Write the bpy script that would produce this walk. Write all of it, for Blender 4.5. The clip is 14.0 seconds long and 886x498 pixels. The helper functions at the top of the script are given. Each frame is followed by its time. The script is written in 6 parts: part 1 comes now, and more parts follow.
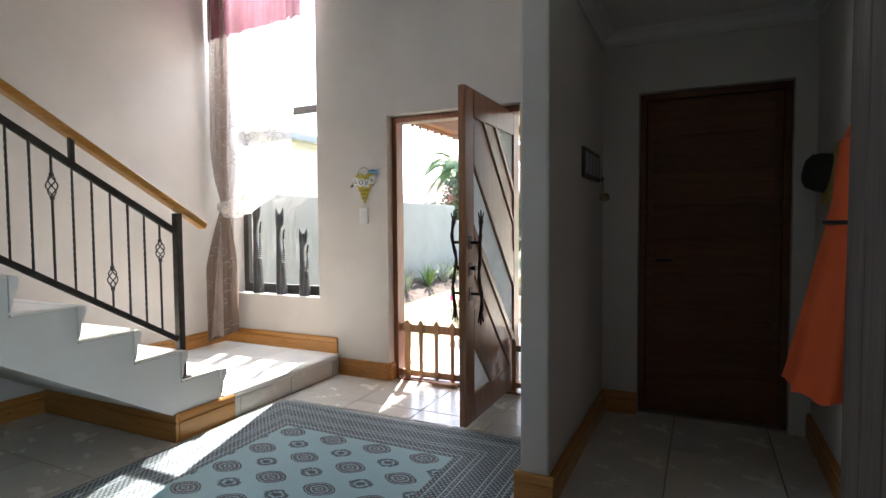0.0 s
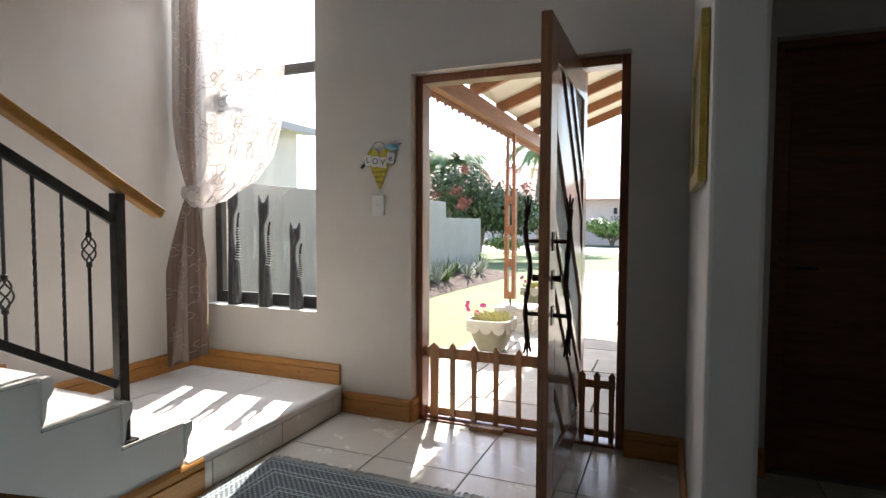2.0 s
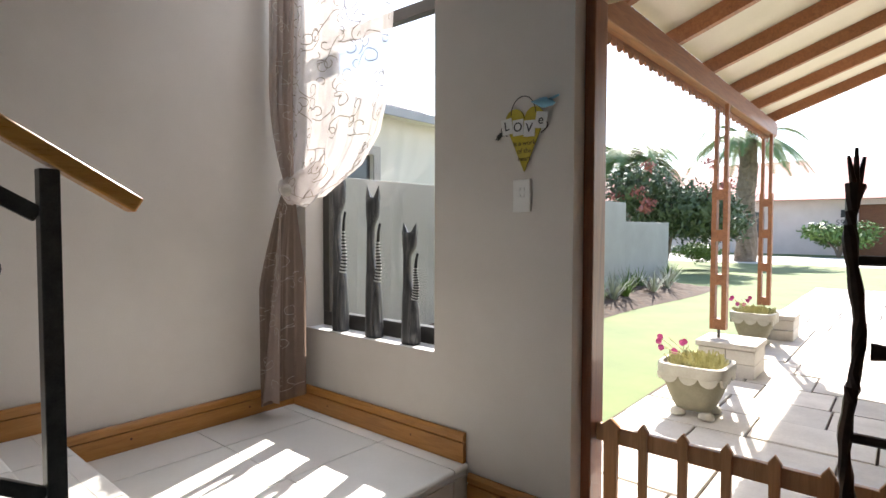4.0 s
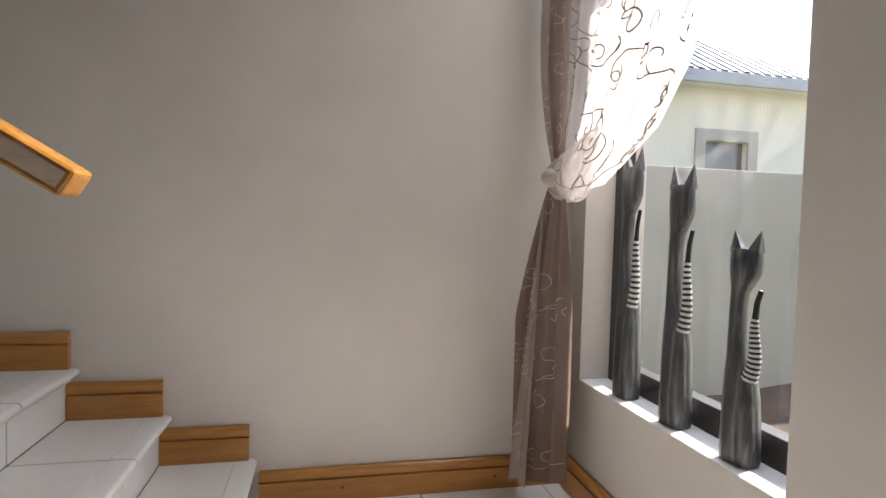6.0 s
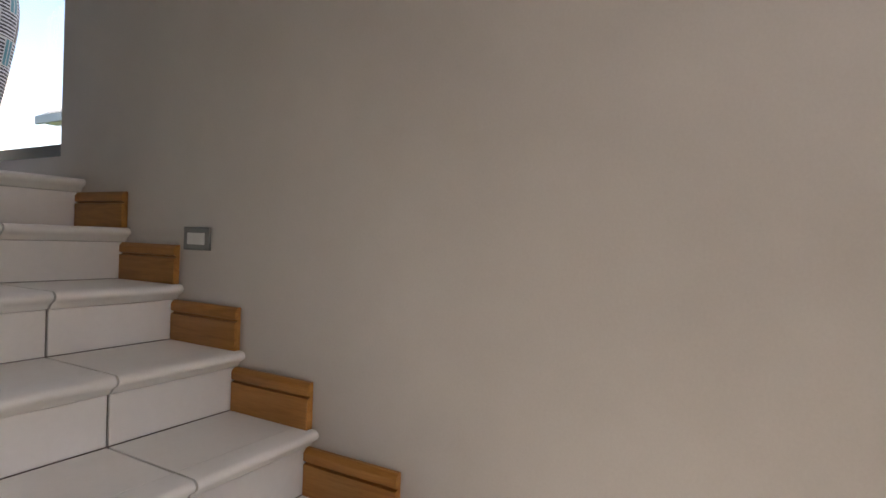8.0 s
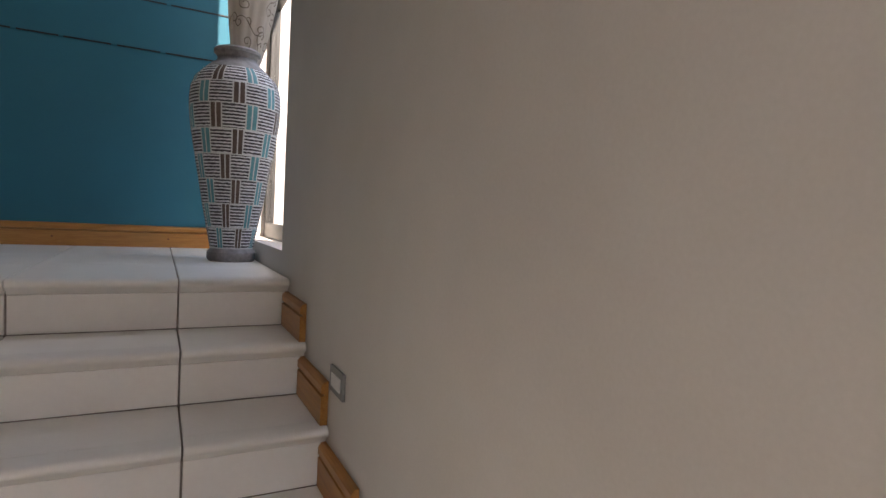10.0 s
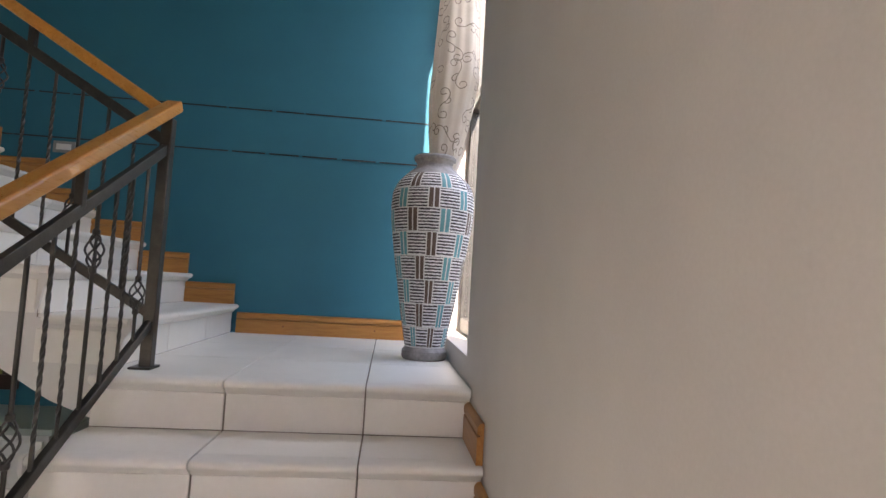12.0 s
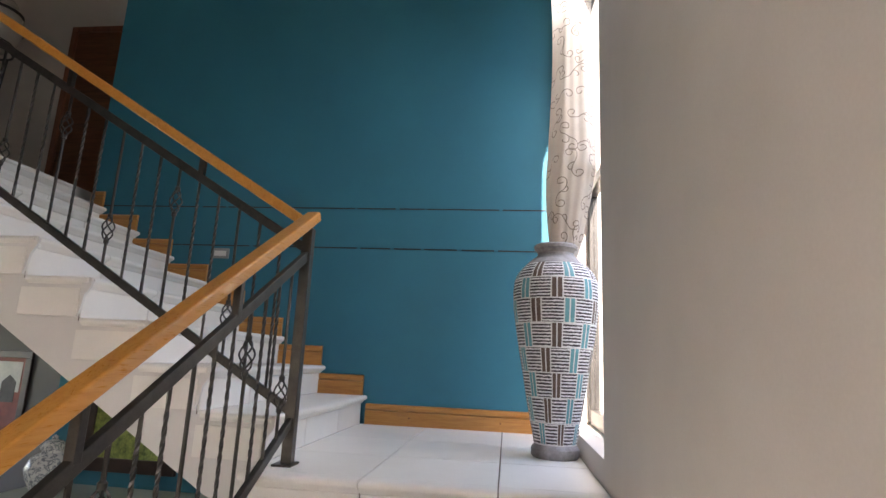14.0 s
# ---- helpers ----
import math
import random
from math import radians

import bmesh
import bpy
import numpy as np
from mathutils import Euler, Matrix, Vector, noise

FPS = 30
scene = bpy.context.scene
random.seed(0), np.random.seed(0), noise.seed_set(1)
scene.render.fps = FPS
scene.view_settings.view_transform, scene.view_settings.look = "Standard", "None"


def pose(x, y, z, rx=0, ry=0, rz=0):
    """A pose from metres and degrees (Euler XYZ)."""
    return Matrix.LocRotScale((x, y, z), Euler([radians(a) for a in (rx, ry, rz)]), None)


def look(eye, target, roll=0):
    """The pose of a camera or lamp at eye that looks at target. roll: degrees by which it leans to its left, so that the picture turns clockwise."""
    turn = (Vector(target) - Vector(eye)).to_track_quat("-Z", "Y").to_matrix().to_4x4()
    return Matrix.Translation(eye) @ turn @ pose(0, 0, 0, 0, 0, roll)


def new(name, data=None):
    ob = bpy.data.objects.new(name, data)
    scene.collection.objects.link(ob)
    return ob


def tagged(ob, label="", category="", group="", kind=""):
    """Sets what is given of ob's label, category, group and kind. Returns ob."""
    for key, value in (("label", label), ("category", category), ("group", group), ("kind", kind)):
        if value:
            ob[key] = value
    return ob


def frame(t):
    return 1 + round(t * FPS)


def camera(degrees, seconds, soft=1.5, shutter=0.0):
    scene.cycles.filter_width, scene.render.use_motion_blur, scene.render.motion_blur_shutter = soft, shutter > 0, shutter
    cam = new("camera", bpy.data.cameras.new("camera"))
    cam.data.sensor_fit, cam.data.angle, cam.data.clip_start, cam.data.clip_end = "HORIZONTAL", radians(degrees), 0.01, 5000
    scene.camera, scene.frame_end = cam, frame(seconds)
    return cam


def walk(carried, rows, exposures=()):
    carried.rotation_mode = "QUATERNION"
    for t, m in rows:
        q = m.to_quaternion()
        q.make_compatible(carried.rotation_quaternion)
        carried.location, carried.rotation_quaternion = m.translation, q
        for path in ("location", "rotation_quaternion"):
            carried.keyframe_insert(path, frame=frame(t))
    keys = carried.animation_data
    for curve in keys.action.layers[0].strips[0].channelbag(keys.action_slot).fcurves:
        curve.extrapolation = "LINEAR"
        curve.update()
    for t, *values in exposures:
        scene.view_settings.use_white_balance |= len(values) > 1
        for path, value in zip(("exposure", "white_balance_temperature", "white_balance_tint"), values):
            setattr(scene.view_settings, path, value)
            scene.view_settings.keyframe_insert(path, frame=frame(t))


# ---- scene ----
cam = camera(77.9, 14.0)

PATH = [
    (0, (3.997, -3.707, 1.25), (3.14, -1.903, 1.154), -0.4),
    (0.5, (3.849, -3.549, 1.234), (3.003, -1.739, 1.138), -0.4),
    (1, (3.611, -3.395, 1.215), (2.808, -1.566, 1.119), -0.2),
    (1.5, (3.377, -3.195, 1.208), (2.616, -1.348, 1.118), -0.0),
    (2, (3.177, -2.951, 1.209), (2.417, -1.103, 1.111), 0.2),
    (2.2, (3.087, -2.838, 1.206), (2.324, -0.991, 1.113), 0.0),
    (4.3, (2.629, -1.683, 1.185), (1.2, -0.287, 1.11), 0.4),
    (4.5, (2.575, -1.577, 1.188), (1.055, -0.28, 1.115), 0.6),
    (5, (2.411, -1.326, 1.188), (0.691, -0.309, 1.102), 0.9),
    (5.5, (2.211, -1.142, 1.198), (0.362, -0.386, 1.105), 1.3),
    (6, (2.04, -0.976, 1.197), (0.089, -0.544, 1.114), 1.6),
    (6.5, (1.811, -0.869, 1.184), (-0.186, -0.797, 1.099), 2.1),
    (7, (1.557, -0.768, 1.105), (-0.421, -1.089, 1.105), 1.4),
    (7.5, (1.318, -0.75, 1.127), (-0.573, -1.395, 1.126), 1.9),
    (8, (1.104, -0.792, 1.195), (-0.64, -1.769, 1.17), 2.1),
    (8.2, (1.032, -0.828, 1.227), (-0.652, -1.906, 1.226), 3.5),
    (10.3, (0.385, -0.917, 1.649), (-0.409, -2.751, 1.566), 2.6),
    (10.5, (0.368, -0.947, 1.657), (-0.348, -2.814, 1.61), 2.7),
    (11, (0.339, -0.99, 1.688), (-0.17, -2.924, 1.714), 3.1),
    (11.5, (0.317, -0.994, 1.711), (-0.016, -2.964, 1.789), 3.2),
    (12, (0.314, -1.002, 1.727), (0.124, -2.988, 1.864), 3.3),
    (12.5, (0.318, -1.011, 1.739), (0.259, -3.0, 1.934), 3.1),
    (13, (0.329, -1.011, 1.756), (0.379, -2.993, 2.018), 3.0),
    (13.5, (0.338, -1.007, 1.771), (0.485, -2.974, 2.101), 2.8),
    (14, (0.348, -0.992, 1.784), (0.588, -2.937, 2.183), 2.6),
]
walk(cam, [(t, look(eye, target, roll)) for t, eye, target, roll in PATH], [(0, 2.72, 6400, 12), (2, 1.92, 6500, 12), (4.5, 1.70, 6500, 12), (6.5, 1.96, 6600, 14), (7.5, 1.96, 6900, 16), (8, 1.70, 7000, 17), (10.5, 1.72, 7100, 18), (12, 2.48, 7100, 19), (14, 2.80, 7100, 19)])

# ---- light ----
world = bpy.data.worlds.new("sky_world")
scene.world = world
world.use_nodes = True
wn = world.node_tree.nodes
sky = wn.new("ShaderNodeTexSky")
sky.sky_type, sky.sun_disc = "NISHITA", False
sky.sun_elevation, sky.sun_rotation = radians(45.5), radians(-18)
world.node_tree.links.new(sky.outputs[0], wn["Background"].inputs[0])
wn["Background"].inputs[1].default_value = 0.15
sun = new("sun", bpy.data.lights.new("sun", "SUN"))
sun.data.energy, sun.data.angle, sun.data.color = 5.0, radians(0.5), (1.0, 0.95, 0.87)
sun.matrix_world = look((-0.31 * 10, 0.95 * 10, 10.17), (0, 0, 0))


def sky_portal(name, w, h, m, power, color=(0.86, 0.93, 1.0)):
    """An area lamp in a window's opening, standing in for the sky."""
    lamp = new(name, bpy.data.lights.new(name, "AREA"))
    lamp.data.shape, lamp.data.size, lamp.data.size_y = "RECTANGLE", w, h
    lamp.data.energy, lamp.data.color = power, color
    lamp.matrix_world = m
    return lamp


# added fill: daylight from an assumed, unseen window of the living space
sky_portal("living_fill_light", 3.0, 1.5, look((7.02, -4.0, 1.45), (0, -4.0, 1.45)), 3.0)
# sky light from the two tall windows
sky_portal("entrance_window_light", 0.85, 0.45, look((0.60, 0.16, 3.32), (0.95, -2.2, -0.4)), 13)
sky_portal("landing_window_light", 0.75, 1.2, look((-0.29, -3.52, 3.5), (2.2, -3.2, 0.4)), 3.6)

# ---- materials ----
def nodes_of(name):
    m = bpy.data.materials.new(name)
    m.use_nodes = True
    t = m.node_tree
    return m, t, t.nodes["Principled BSDF"]


def ramp(t, fac, stops):
    r = t.nodes.new("ShaderNodeValToRGB")
    while len(r.color_ramp.elements) < len(stops):
        r.color_ramp.elements.new(0.5)
    for e, (pos, col) in zip(r.color_ramp.elements, stops):
        e.position, e.color = pos, (*col, 1)
    t.links.new(fac, r.inputs[0])
    return r.outputs[0]


def coords(t, stretch=(1, 1, 1), kind="Object"):
    c = t.nodes.new("ShaderNodeTexCoord")
    mp = t.nodes.new("ShaderNodeMapping")
    mp.inputs["Scale"].default_value = stretch
    t.links.new(c.outputs[kind], mp.inputs[0])
    return mp.outputs[0]


def noise_tex(t, vec, scale, detail=4, rough=0.6, distort=0.0):
    n = t.nodes.new("ShaderNodeTexNoise")
    n.inputs["Scale"].default_value, n.inputs["Detail"].default_value = scale, detail
    n.inputs["Roughness"].default_value, n.inputs["Distortion"].default_value = rough, distort
    t.links.new(vec, n.inputs["Vector"])
    return n.outputs[0]


def math_node(t, op, a, b=0.0):
    n = t.nodes.new("ShaderNodeMath")
    n.operation = op
    for k, v in ((0, a), (1, b)):
        if hasattr(v, "links"):
            t.links.new(v, n.inputs[k])
        else:
            n.inputs[k].default_value = v
    return n.outputs[0]


def blend(t, fac, a, b, mode="MIX"):
    n = t.nodes.new("ShaderNodeMix")
    n.data_type, n.blend_type = "RGBA", mode
    for k, v in ((0, fac), (6, a), (7, b)):
        if hasattr(v, "links"):
            t.links.new(v, n.inputs[k])
        else:
            n.inputs[k].default_value = v if k == 0 else (*v, 1)
    return n.outputs[2]


def bump(t, p, height, strength, dist=0.004):
    b = t.nodes.new("ShaderNodeBump")
    b.inputs["Strength"].default_value, b.inputs["Distance"].default_value = strength, dist
    t.links.new(height, b.inputs["Height"])
    t.links.new(b.outputs[0], p.inputs["Normal"])


def surface(name, c1, c2, scale=6, rough=0.6, grain=120, relief=0.15, metal=0.0, stretch=(1, 1, 1), vary=0.0, coat=0.0):
    """Two colours mixed by broad stains and fine grain, with a fine relief."""
    m, t, p = nodes_of(name)
    v = coords(t, stretch)
    broad, fine = noise_tex(t, v, scale, 4), noise_tex(t, v, grain, 3)
    mixed = math_node(t, "ADD", math_node(t, "MULTIPLY", broad, 0.7), math_node(t, "MULTIPLY", fine, 0.3))
    col = ramp(t, mixed, ((0.32, c1), (0.68, c2)))
    if vary:
        info = t.nodes.new("ShaderNodeObjectInfo")
        f = math_node(t, "ADD", math_node(t, "MULTIPLY", info.outputs["Random"], vary), 1 - vary / 2)
        hsv = t.nodes.new("ShaderNodeHueSaturation")
        t.links.new(f, hsv.inputs["Value"])
        t.links.new(col, hsv.inputs["Color"])
        col = hsv.outputs[0]
    t.links.new(col, p.inputs["Base Color"])
    t.links.new(math_node(t, "ADD", math_node(t, "MULTIPLY", broad, 0.16), rough - 0.08), p.inputs["Roughness"])
    p.inputs["Metallic"].default_value = metal
    p.inputs["Coat Weight"].default_value = coat
    if relief:
        bump(t, p, mixed, relief)
    return m


def timber(name, dark, mid, light, along="x", rough=0.4, coat=0.15, vary=0.25):
    """Planed wood with long grain, pores and the odd darker streak."""
    m, t, p = nodes_of(name)
    st = {"x": (0.7, 9, 9), "y": (9, 0.7, 9), "z": (9, 9, 0.7)}[along]
    v = coords(t, st)
    g = noise_tex(t, v, 4.0, 6, 0.65, 1.2)
    f = noise_tex(t, v, 26.0, 3, 0.7)
    mixed = math_node(t, "ADD", math_node(t, "MULTIPLY", g, 0.72), math_node(t, "MULTIPLY", f, 0.28))
    col = ramp(t, mixed, ((0.3, dark), (0.5, mid), (0.7, light)))
    info = t.nodes.new("ShaderNodeObjectInfo")
    hsv = t.nodes.new("ShaderNodeHueSaturation")
    t.links.new(math_node(t, "ADD", math_node(t, "MULTIPLY", info.outputs["Random"], vary), 1 - vary / 2), hsv.inputs["Value"])
    t.links.new(col, hsv.inputs["Color"])
    t.links.new(hsv.outputs[0], p.inputs["Base Color"])
    t.links.new(math_node(t, "ADD", math_node(t, "MULTIPLY", f, 0.25), rough - 0.12), p.inputs["Roughness"])
    p.inputs["Coat Weight"].default_value = coat
    bump(t, p, mixed, 0.12, 0.003)
    return m


def glass_mat(name, tint=(1, 1, 1), rough=0.0):
    m, t, p = nodes_of(name)
    tr = t.nodes.new("ShaderNodeBsdfTransparent")
    tr.inputs[0].default_value = (*tint, 1)
    gl = t.nodes.new("ShaderNodeBsdfGlossy")
    gl.inputs["Roughness"].default_value = rough
    mx = t.nodes.new("ShaderNodeMixShader")
    mx.inputs[0].default_value = 0.07
    t.links.new(tr.outputs[0], mx.inputs[1])
    t.links.new(gl.outputs[0], mx.inputs[2])
    t.links.new(mx.outputs[0], t.nodes["Material Output"].inputs[0])
    return m


def sheer_mat(name, cloth, clear):
    """Thin woven voile: partly see-through, partly lit through."""
    m, t, p = nodes_of(name)
    v = coords(t)
    weave = noise_tex(t, v, 240, 2)
    soft = noise_tex(t, v, 7, 4)
    tone = ramp(t, soft, ((0.3, tuple(c * 0.85 for c in cloth)), (0.7, cloth)))
    df, tl, tr = (t.nodes.new("ShaderNodeBsdf" + k) for k in ("Diffuse", "Translucent", "Transparent"))
    t.links.new(tone, df.inputs[0])
    t.links.new(tone, tl.inputs[0])
    a, b = t.nodes.new("ShaderNodeMixShader"), t.nodes.new("ShaderNodeMixShader")
    a.inputs[0].default_value = 0.45
    t.links.new(df.outputs[0], a.inputs[1])
    t.links.new(tl.outputs[0], a.inputs[2])
    t.links.new(math_node(t, "ADD", math_node(t, "MULTIPLY", weave, 0.2), clear - 0.1), b.inputs[0])
    t.links.new(a.outputs[0], b.inputs[1])
    t.links.new(tr.outputs[0], b.inputs[2])
    t.links.new(b.outputs[0], t.nodes["Material Output"].inputs[0])
    return m


M_PAINT = surface("beige_wall_paint", (0.585, 0.54, 0.495), (0.665, 0.62, 0.575), 2.2, 0.62, 160, 0.10)
M_TEAL = surface("teal_wall_paint", (0.010, 0.125, 0.185), (0.014, 0.150, 0.215), 2.0, 0.66, 160, 0.10)
M_GREYWALL = surface("charcoal_wall_paint", (0.075, 0.07, 0.068), (0.1, 0.095, 0.09), 2, 0.6, 160, 0.1)
M_CEIL = surface("ceiling_paint", (0.66, 0.64, 0.6), (0.72, 0.7, 0.66), 2, 0.7, 160, 0.06)
M_STRING = surface("white_stringer_paint", (0.68, 0.66, 0.63), (0.75, 0.73, 0.70), 3, 0.5, 160, 0.08)
M_TILE = surface("cream_ceramic_tile", (0.60, 0.555, 0.49), (0.70, 0.655, 0.59), 5, 0.26, 60, 0.05, vary=0.10)
M_STEPTILE = surface("white_step_tile", (0.81, 0.785, 0.735), (0.87, 0.845, 0.795), 5, 0.42, 60, 0.03, vary=0.06)
M_GROUT = surface("grey_grout", (0.22, 0.19, 0.16), (0.32, 0.28, 0.24), 12, 0.9, 200, 0.3)
M_PINE_X = timber("golden_pine_x", (0.30, 0.115, 0.02), (0.43, 0.19, 0.04), (0.52, 0.255, 0.065), "x")
M_PINE_Y = timber("golden_pine_y", (0.30, 0.115, 0.02), (0.43, 0.19, 0.04), (0.52, 0.255, 0.065), "y")
M_RAIL = timber("rail_wood", (0.42, 0.165, 0.025), (0.53, 0.235, 0.042), (0.60, 0.30, 0.07), "y", 0.3, 0.3, 0.0)
M_DOOR = timber("meranti_door", (0.15, 0.058, 0.025), (0.26, 0.112, 0.05), (0.36, 0.16, 0.072), "z", 0.32, 0.35)
M_FRAME = timber("meranti_frame", (0.14, 0.042, 0.015), (0.23, 0.076, 0.028), (0.33, 0.12, 0.045), "z", 0.35, 0.3)
M_DARKDOOR = timber("dark_hall_door", (0.075, 0.025, 0.009), (0.14, 0.05, 0.018), (0.20, 0.078, 0.03), "x", 0.6, 0.0)
M_GATE = timber("gate_wood", (0.30, 0.14, 0.055), (0.42, 0.21, 0.085), (0.52, 0.29, 0.13), "z", 0.45, 0.1)
M_IRON = surface("black_wrought_iron", (0.035, 0.032, 0.030), (0.075, 0.07, 0.064), 20, 0.36, 180, 0.2, 0.6)
M_HANDLE = surface("dark_bronze", (0.02, 0.013, 0.01), (0.06, 0.035, 0.025), 25, 0.4, 160, 0.25, 0.7)
M_ALU = surface("dark_window_frame", (0.045, 0.043, 0.04), (0.07, 0.066, 0.06), 8, 0.4, 200, 0.05, 0.3)
M_GLASS = glass_mat("window_glass")
M_FROST = sheer_mat("frosted_glass", (0.86, 0.90, 0.91), 0.06)
M_WHITE = surface("white_plastic", (0.72, 0.71, 0.68), (0.78, 0.77, 0.74), 8, 0.3, 200, 0.02)


# ---- building helpers ----
def part(name, bm, material, parent=None, label=""):
    """Links a bmesh as one mesh object, under a thing or a part. material: one, or a list."""
    bmesh.ops.recalc_face_normals(bm, faces=bm.faces)
    me = bpy.data.meshes.new(name)
    bm.to_mesh(me)
    bm.free()
    for m in material if isinstance(material, (list, tuple)) else [material]:
        me.materials.append(m)
    ob = new(name, me)
    ob.parent = parent
    if label:
        ob["label"] = label
    return ob


def smooth(ob, angle=40):
    me = ob.data
    for f in me.polygons:
        f.use_smooth = True
    bm = bmesh.new()
    bm.from_mesh(me)
    for e in bm.edges:
        if len(e.link_faces) == 2 and e.calc_face_angle(0) > radians(angle):
            e.smooth = False
    bm.to_mesh(me)
    bm.free()
    return ob


def thing(name, at, label, category, group="", kind=""):
    ob = new(name)
    ob.empty_display_size = 0.05
    ob.location = at
    bpy.context.view_layer.update()
    return tagged(ob, label, category, group, kind)


def under(ob, parent):
    """Parents ob and keeps its place in the world."""
    ob.parent = parent
    ob.matrix_parent_inverse = Matrix.Translation(parent.location).inverted()
    return ob


def box(bm, lo, hi, bevel=0.0):
    x0, y0, z0 = lo
    x1, y1, z1 = hi
    v = [bm.verts.new(c) for c in ((x0, y0, z0), (x1, y0, z0), (x1, y1, z0), (x0, y1, z0), (x0, y0, z1), (x1, y0, z1), (x1, y1, z1), (x0, y1, z1))]
    fs = [bm.faces.new([v[i] for i in q]) for q in ((3, 2, 1, 0), (4, 5, 6, 7), (0, 1, 5, 4), (1, 2, 6, 5), (2, 3, 7, 6), (3, 0, 4, 7))]
    if bevel:
        es = list({e for f in fs for e in f.edges})
        bmesh.ops.bevel(bm, geom=es, offset=bevel, segments=2, affect="EDGES", profile=0.6)
    return bm


def a_box(lo, hi, bevel=0.0):
    return box(bmesh.new(), lo, hi, bevel)


def prism(bm, pts, push):
    """A flat outline pushed along a vector."""
    push = Vector(push)
    a = [bm.verts.new(p) for p in pts]
    b = [bm.verts.new(Vector(p) + push) for p in pts]
    n = len(pts)
    bm.faces.new(a[::-1])
    bm.faces.new(b)
    for i in range(n):
        bm.faces.new((a[i], a[(i + 1) % n], b[(i + 1) % n], b[i]))
    return bm


def tube(bm, pts, r, n=8, flat=1.0):
    """A round bar along points; r: one radius or one for each point."""
    pts = [Vector(p) for p in pts]
    rings = []
    up = Vector((0.13, 0.21, 1)).normalized()
    for i, p in enumerate(pts):
        d = (pts[min(i + 1, len(pts) - 1)] - pts[max(i - 1, 0)]).normalized()
        s = d.cross(up)
        s = s.normalized() if s.length > 0.05 else d.cross(Vector((1, 0, 0))).normalized()
        w = s.cross(d)
        rr = r[i] if isinstance(r, (list, tuple)) else r
        rings.append([bm.verts.new(p + s * math.cos(k * math.tau / n) * rr + w * math.sin(k * math.tau / n) * rr * flat) for k in range(n)])
    for a, b in zip(rings, rings[1:]):
        for k in range(n):
            bm.faces.new((a[k], a[(k + 1) % n], b[(k + 1) % n], b[k]))
    bm.faces.new(rings[0][::-1])
    bm.faces.new(rings[-1])
    return bm


def lathe(bm, profile, n=32, at=(0, 0, 0)):
    """A turned shape from (radius, height) pairs."""
    rings = [[bm.verts.new((at[0] + r * math.cos(k * math.tau / n), at[1] + r * math.sin(k * math.tau / n), at[2] + z)) for k in range(n)] for r, z in profile]
    for a, b in zip(rings, rings[1:]):
        for k in range(n):
            bm.faces.new((a[k], a[(k + 1) % n], b[(k + 1) % n], b[k]))
    bm.faces.new(rings[0][::-1])
    bm.faces.new(rings[-1])
    return bm


def wall_sheet(name, axis, face, back, u0, u1, z0, z1, holes, material, label):
    """A wall with real thickness whose openings go through it. axis: the one across the wall. holes: (u0, u1, z0, z1)."""
    us = sorted({u0, u1, *(h[0] for h in holes), *(h[1] for h in holes)})
    zs = sorted({z0, z1, *(h[2] for h in holes), *(h[3] for h in holes)})
    bm = bmesh.new()
    solid = {}
    for i in range(len(us) - 1):
        for j in range(len(zs) - 1):
            cu, cz = (us[i] + us[i + 1]) / 2, (zs[j] + zs[j + 1]) / 2
            solid[i, j] = not any(h[0] < cu < h[1] and h[2] < cz < h[3] for h in holes)
    def at(u, z, d):
        return bm.verts.new((d, u, z) if axis == "x" else (u, d, z))
    for (i, j), s in solid.items():
        if not s:
            continue
        a, b, c, d = us[i], us[i + 1], zs[j], zs[j + 1]
        for dep in (face, back):
            bm.faces.new([at(a, c, dep), at(b, c, dep), at(b, d, dep), at(a, d, dep)])
        for di, dj, p, q in ((-1, 0, (a, c), (a, d)), (1, 0, (b, c), (b, d)), (0, -1, (a, c), (b, c)), (0, 1, (a, d), (b, d))):
            if not solid.get((i + di, j + dj), False):
                bm.faces.new([at(*p, face), at(*q, face), at(*q, back), at(*p, back)])
    bmesh.ops.remove_doubles(bm, verts=bm.verts, dist=0.0005)
    return tagged(part(name, bm, material), label, "wall", kind="structure")


# ---- measures of the place ----
RISE, GO, GO_UP = 0.172, 0.2855, 0.287
PLAT = RISE                       # the entrance platform
LAND = RISE * 8                   # the landing
UPPER = RISE * 17                 # the upper floor
STEP_Y = -1.205                   # nosing of the first step
LAND_Y = STEP_Y - 6 * GO          # nosing of the landing
STAIR_X = 1.265                   # open side of the lower flight
UP_X = 1.235                      # nosing of the first upper step
UP_Y = -3.10                      # open side of the upper flight
BLUE_Y = -4.50

# ---- structure ----
TOP = 5.7
wall_sheet("wall_north", "y", 0.0, 0.25, 0.0, 7.2, -0.15, TOP,
           [(0.12, 1.08, 0.622, 3.55), (1.755, 2.985, -0.15, 2.085), (3.62, 4.46, -0.15, 2.06)], M_PAINT, "beige plastered entrance wall with window and door openings")
wall_sheet("wall_west", "x", 0.0, -0.32, -4.75, 0.25, -0.15, TOP, [(-4.30, -3.09, 1.468, 4.6)], M_PAINT, "tall beige plastered wall beside the stairs")
wall_sheet("wall_south", "y", BLUE_Y, BLUE_Y - 0.25, 0.0, 3.36, 0.0, TOP, [], M_TEAL, "deep teal painted wall behind the landing")
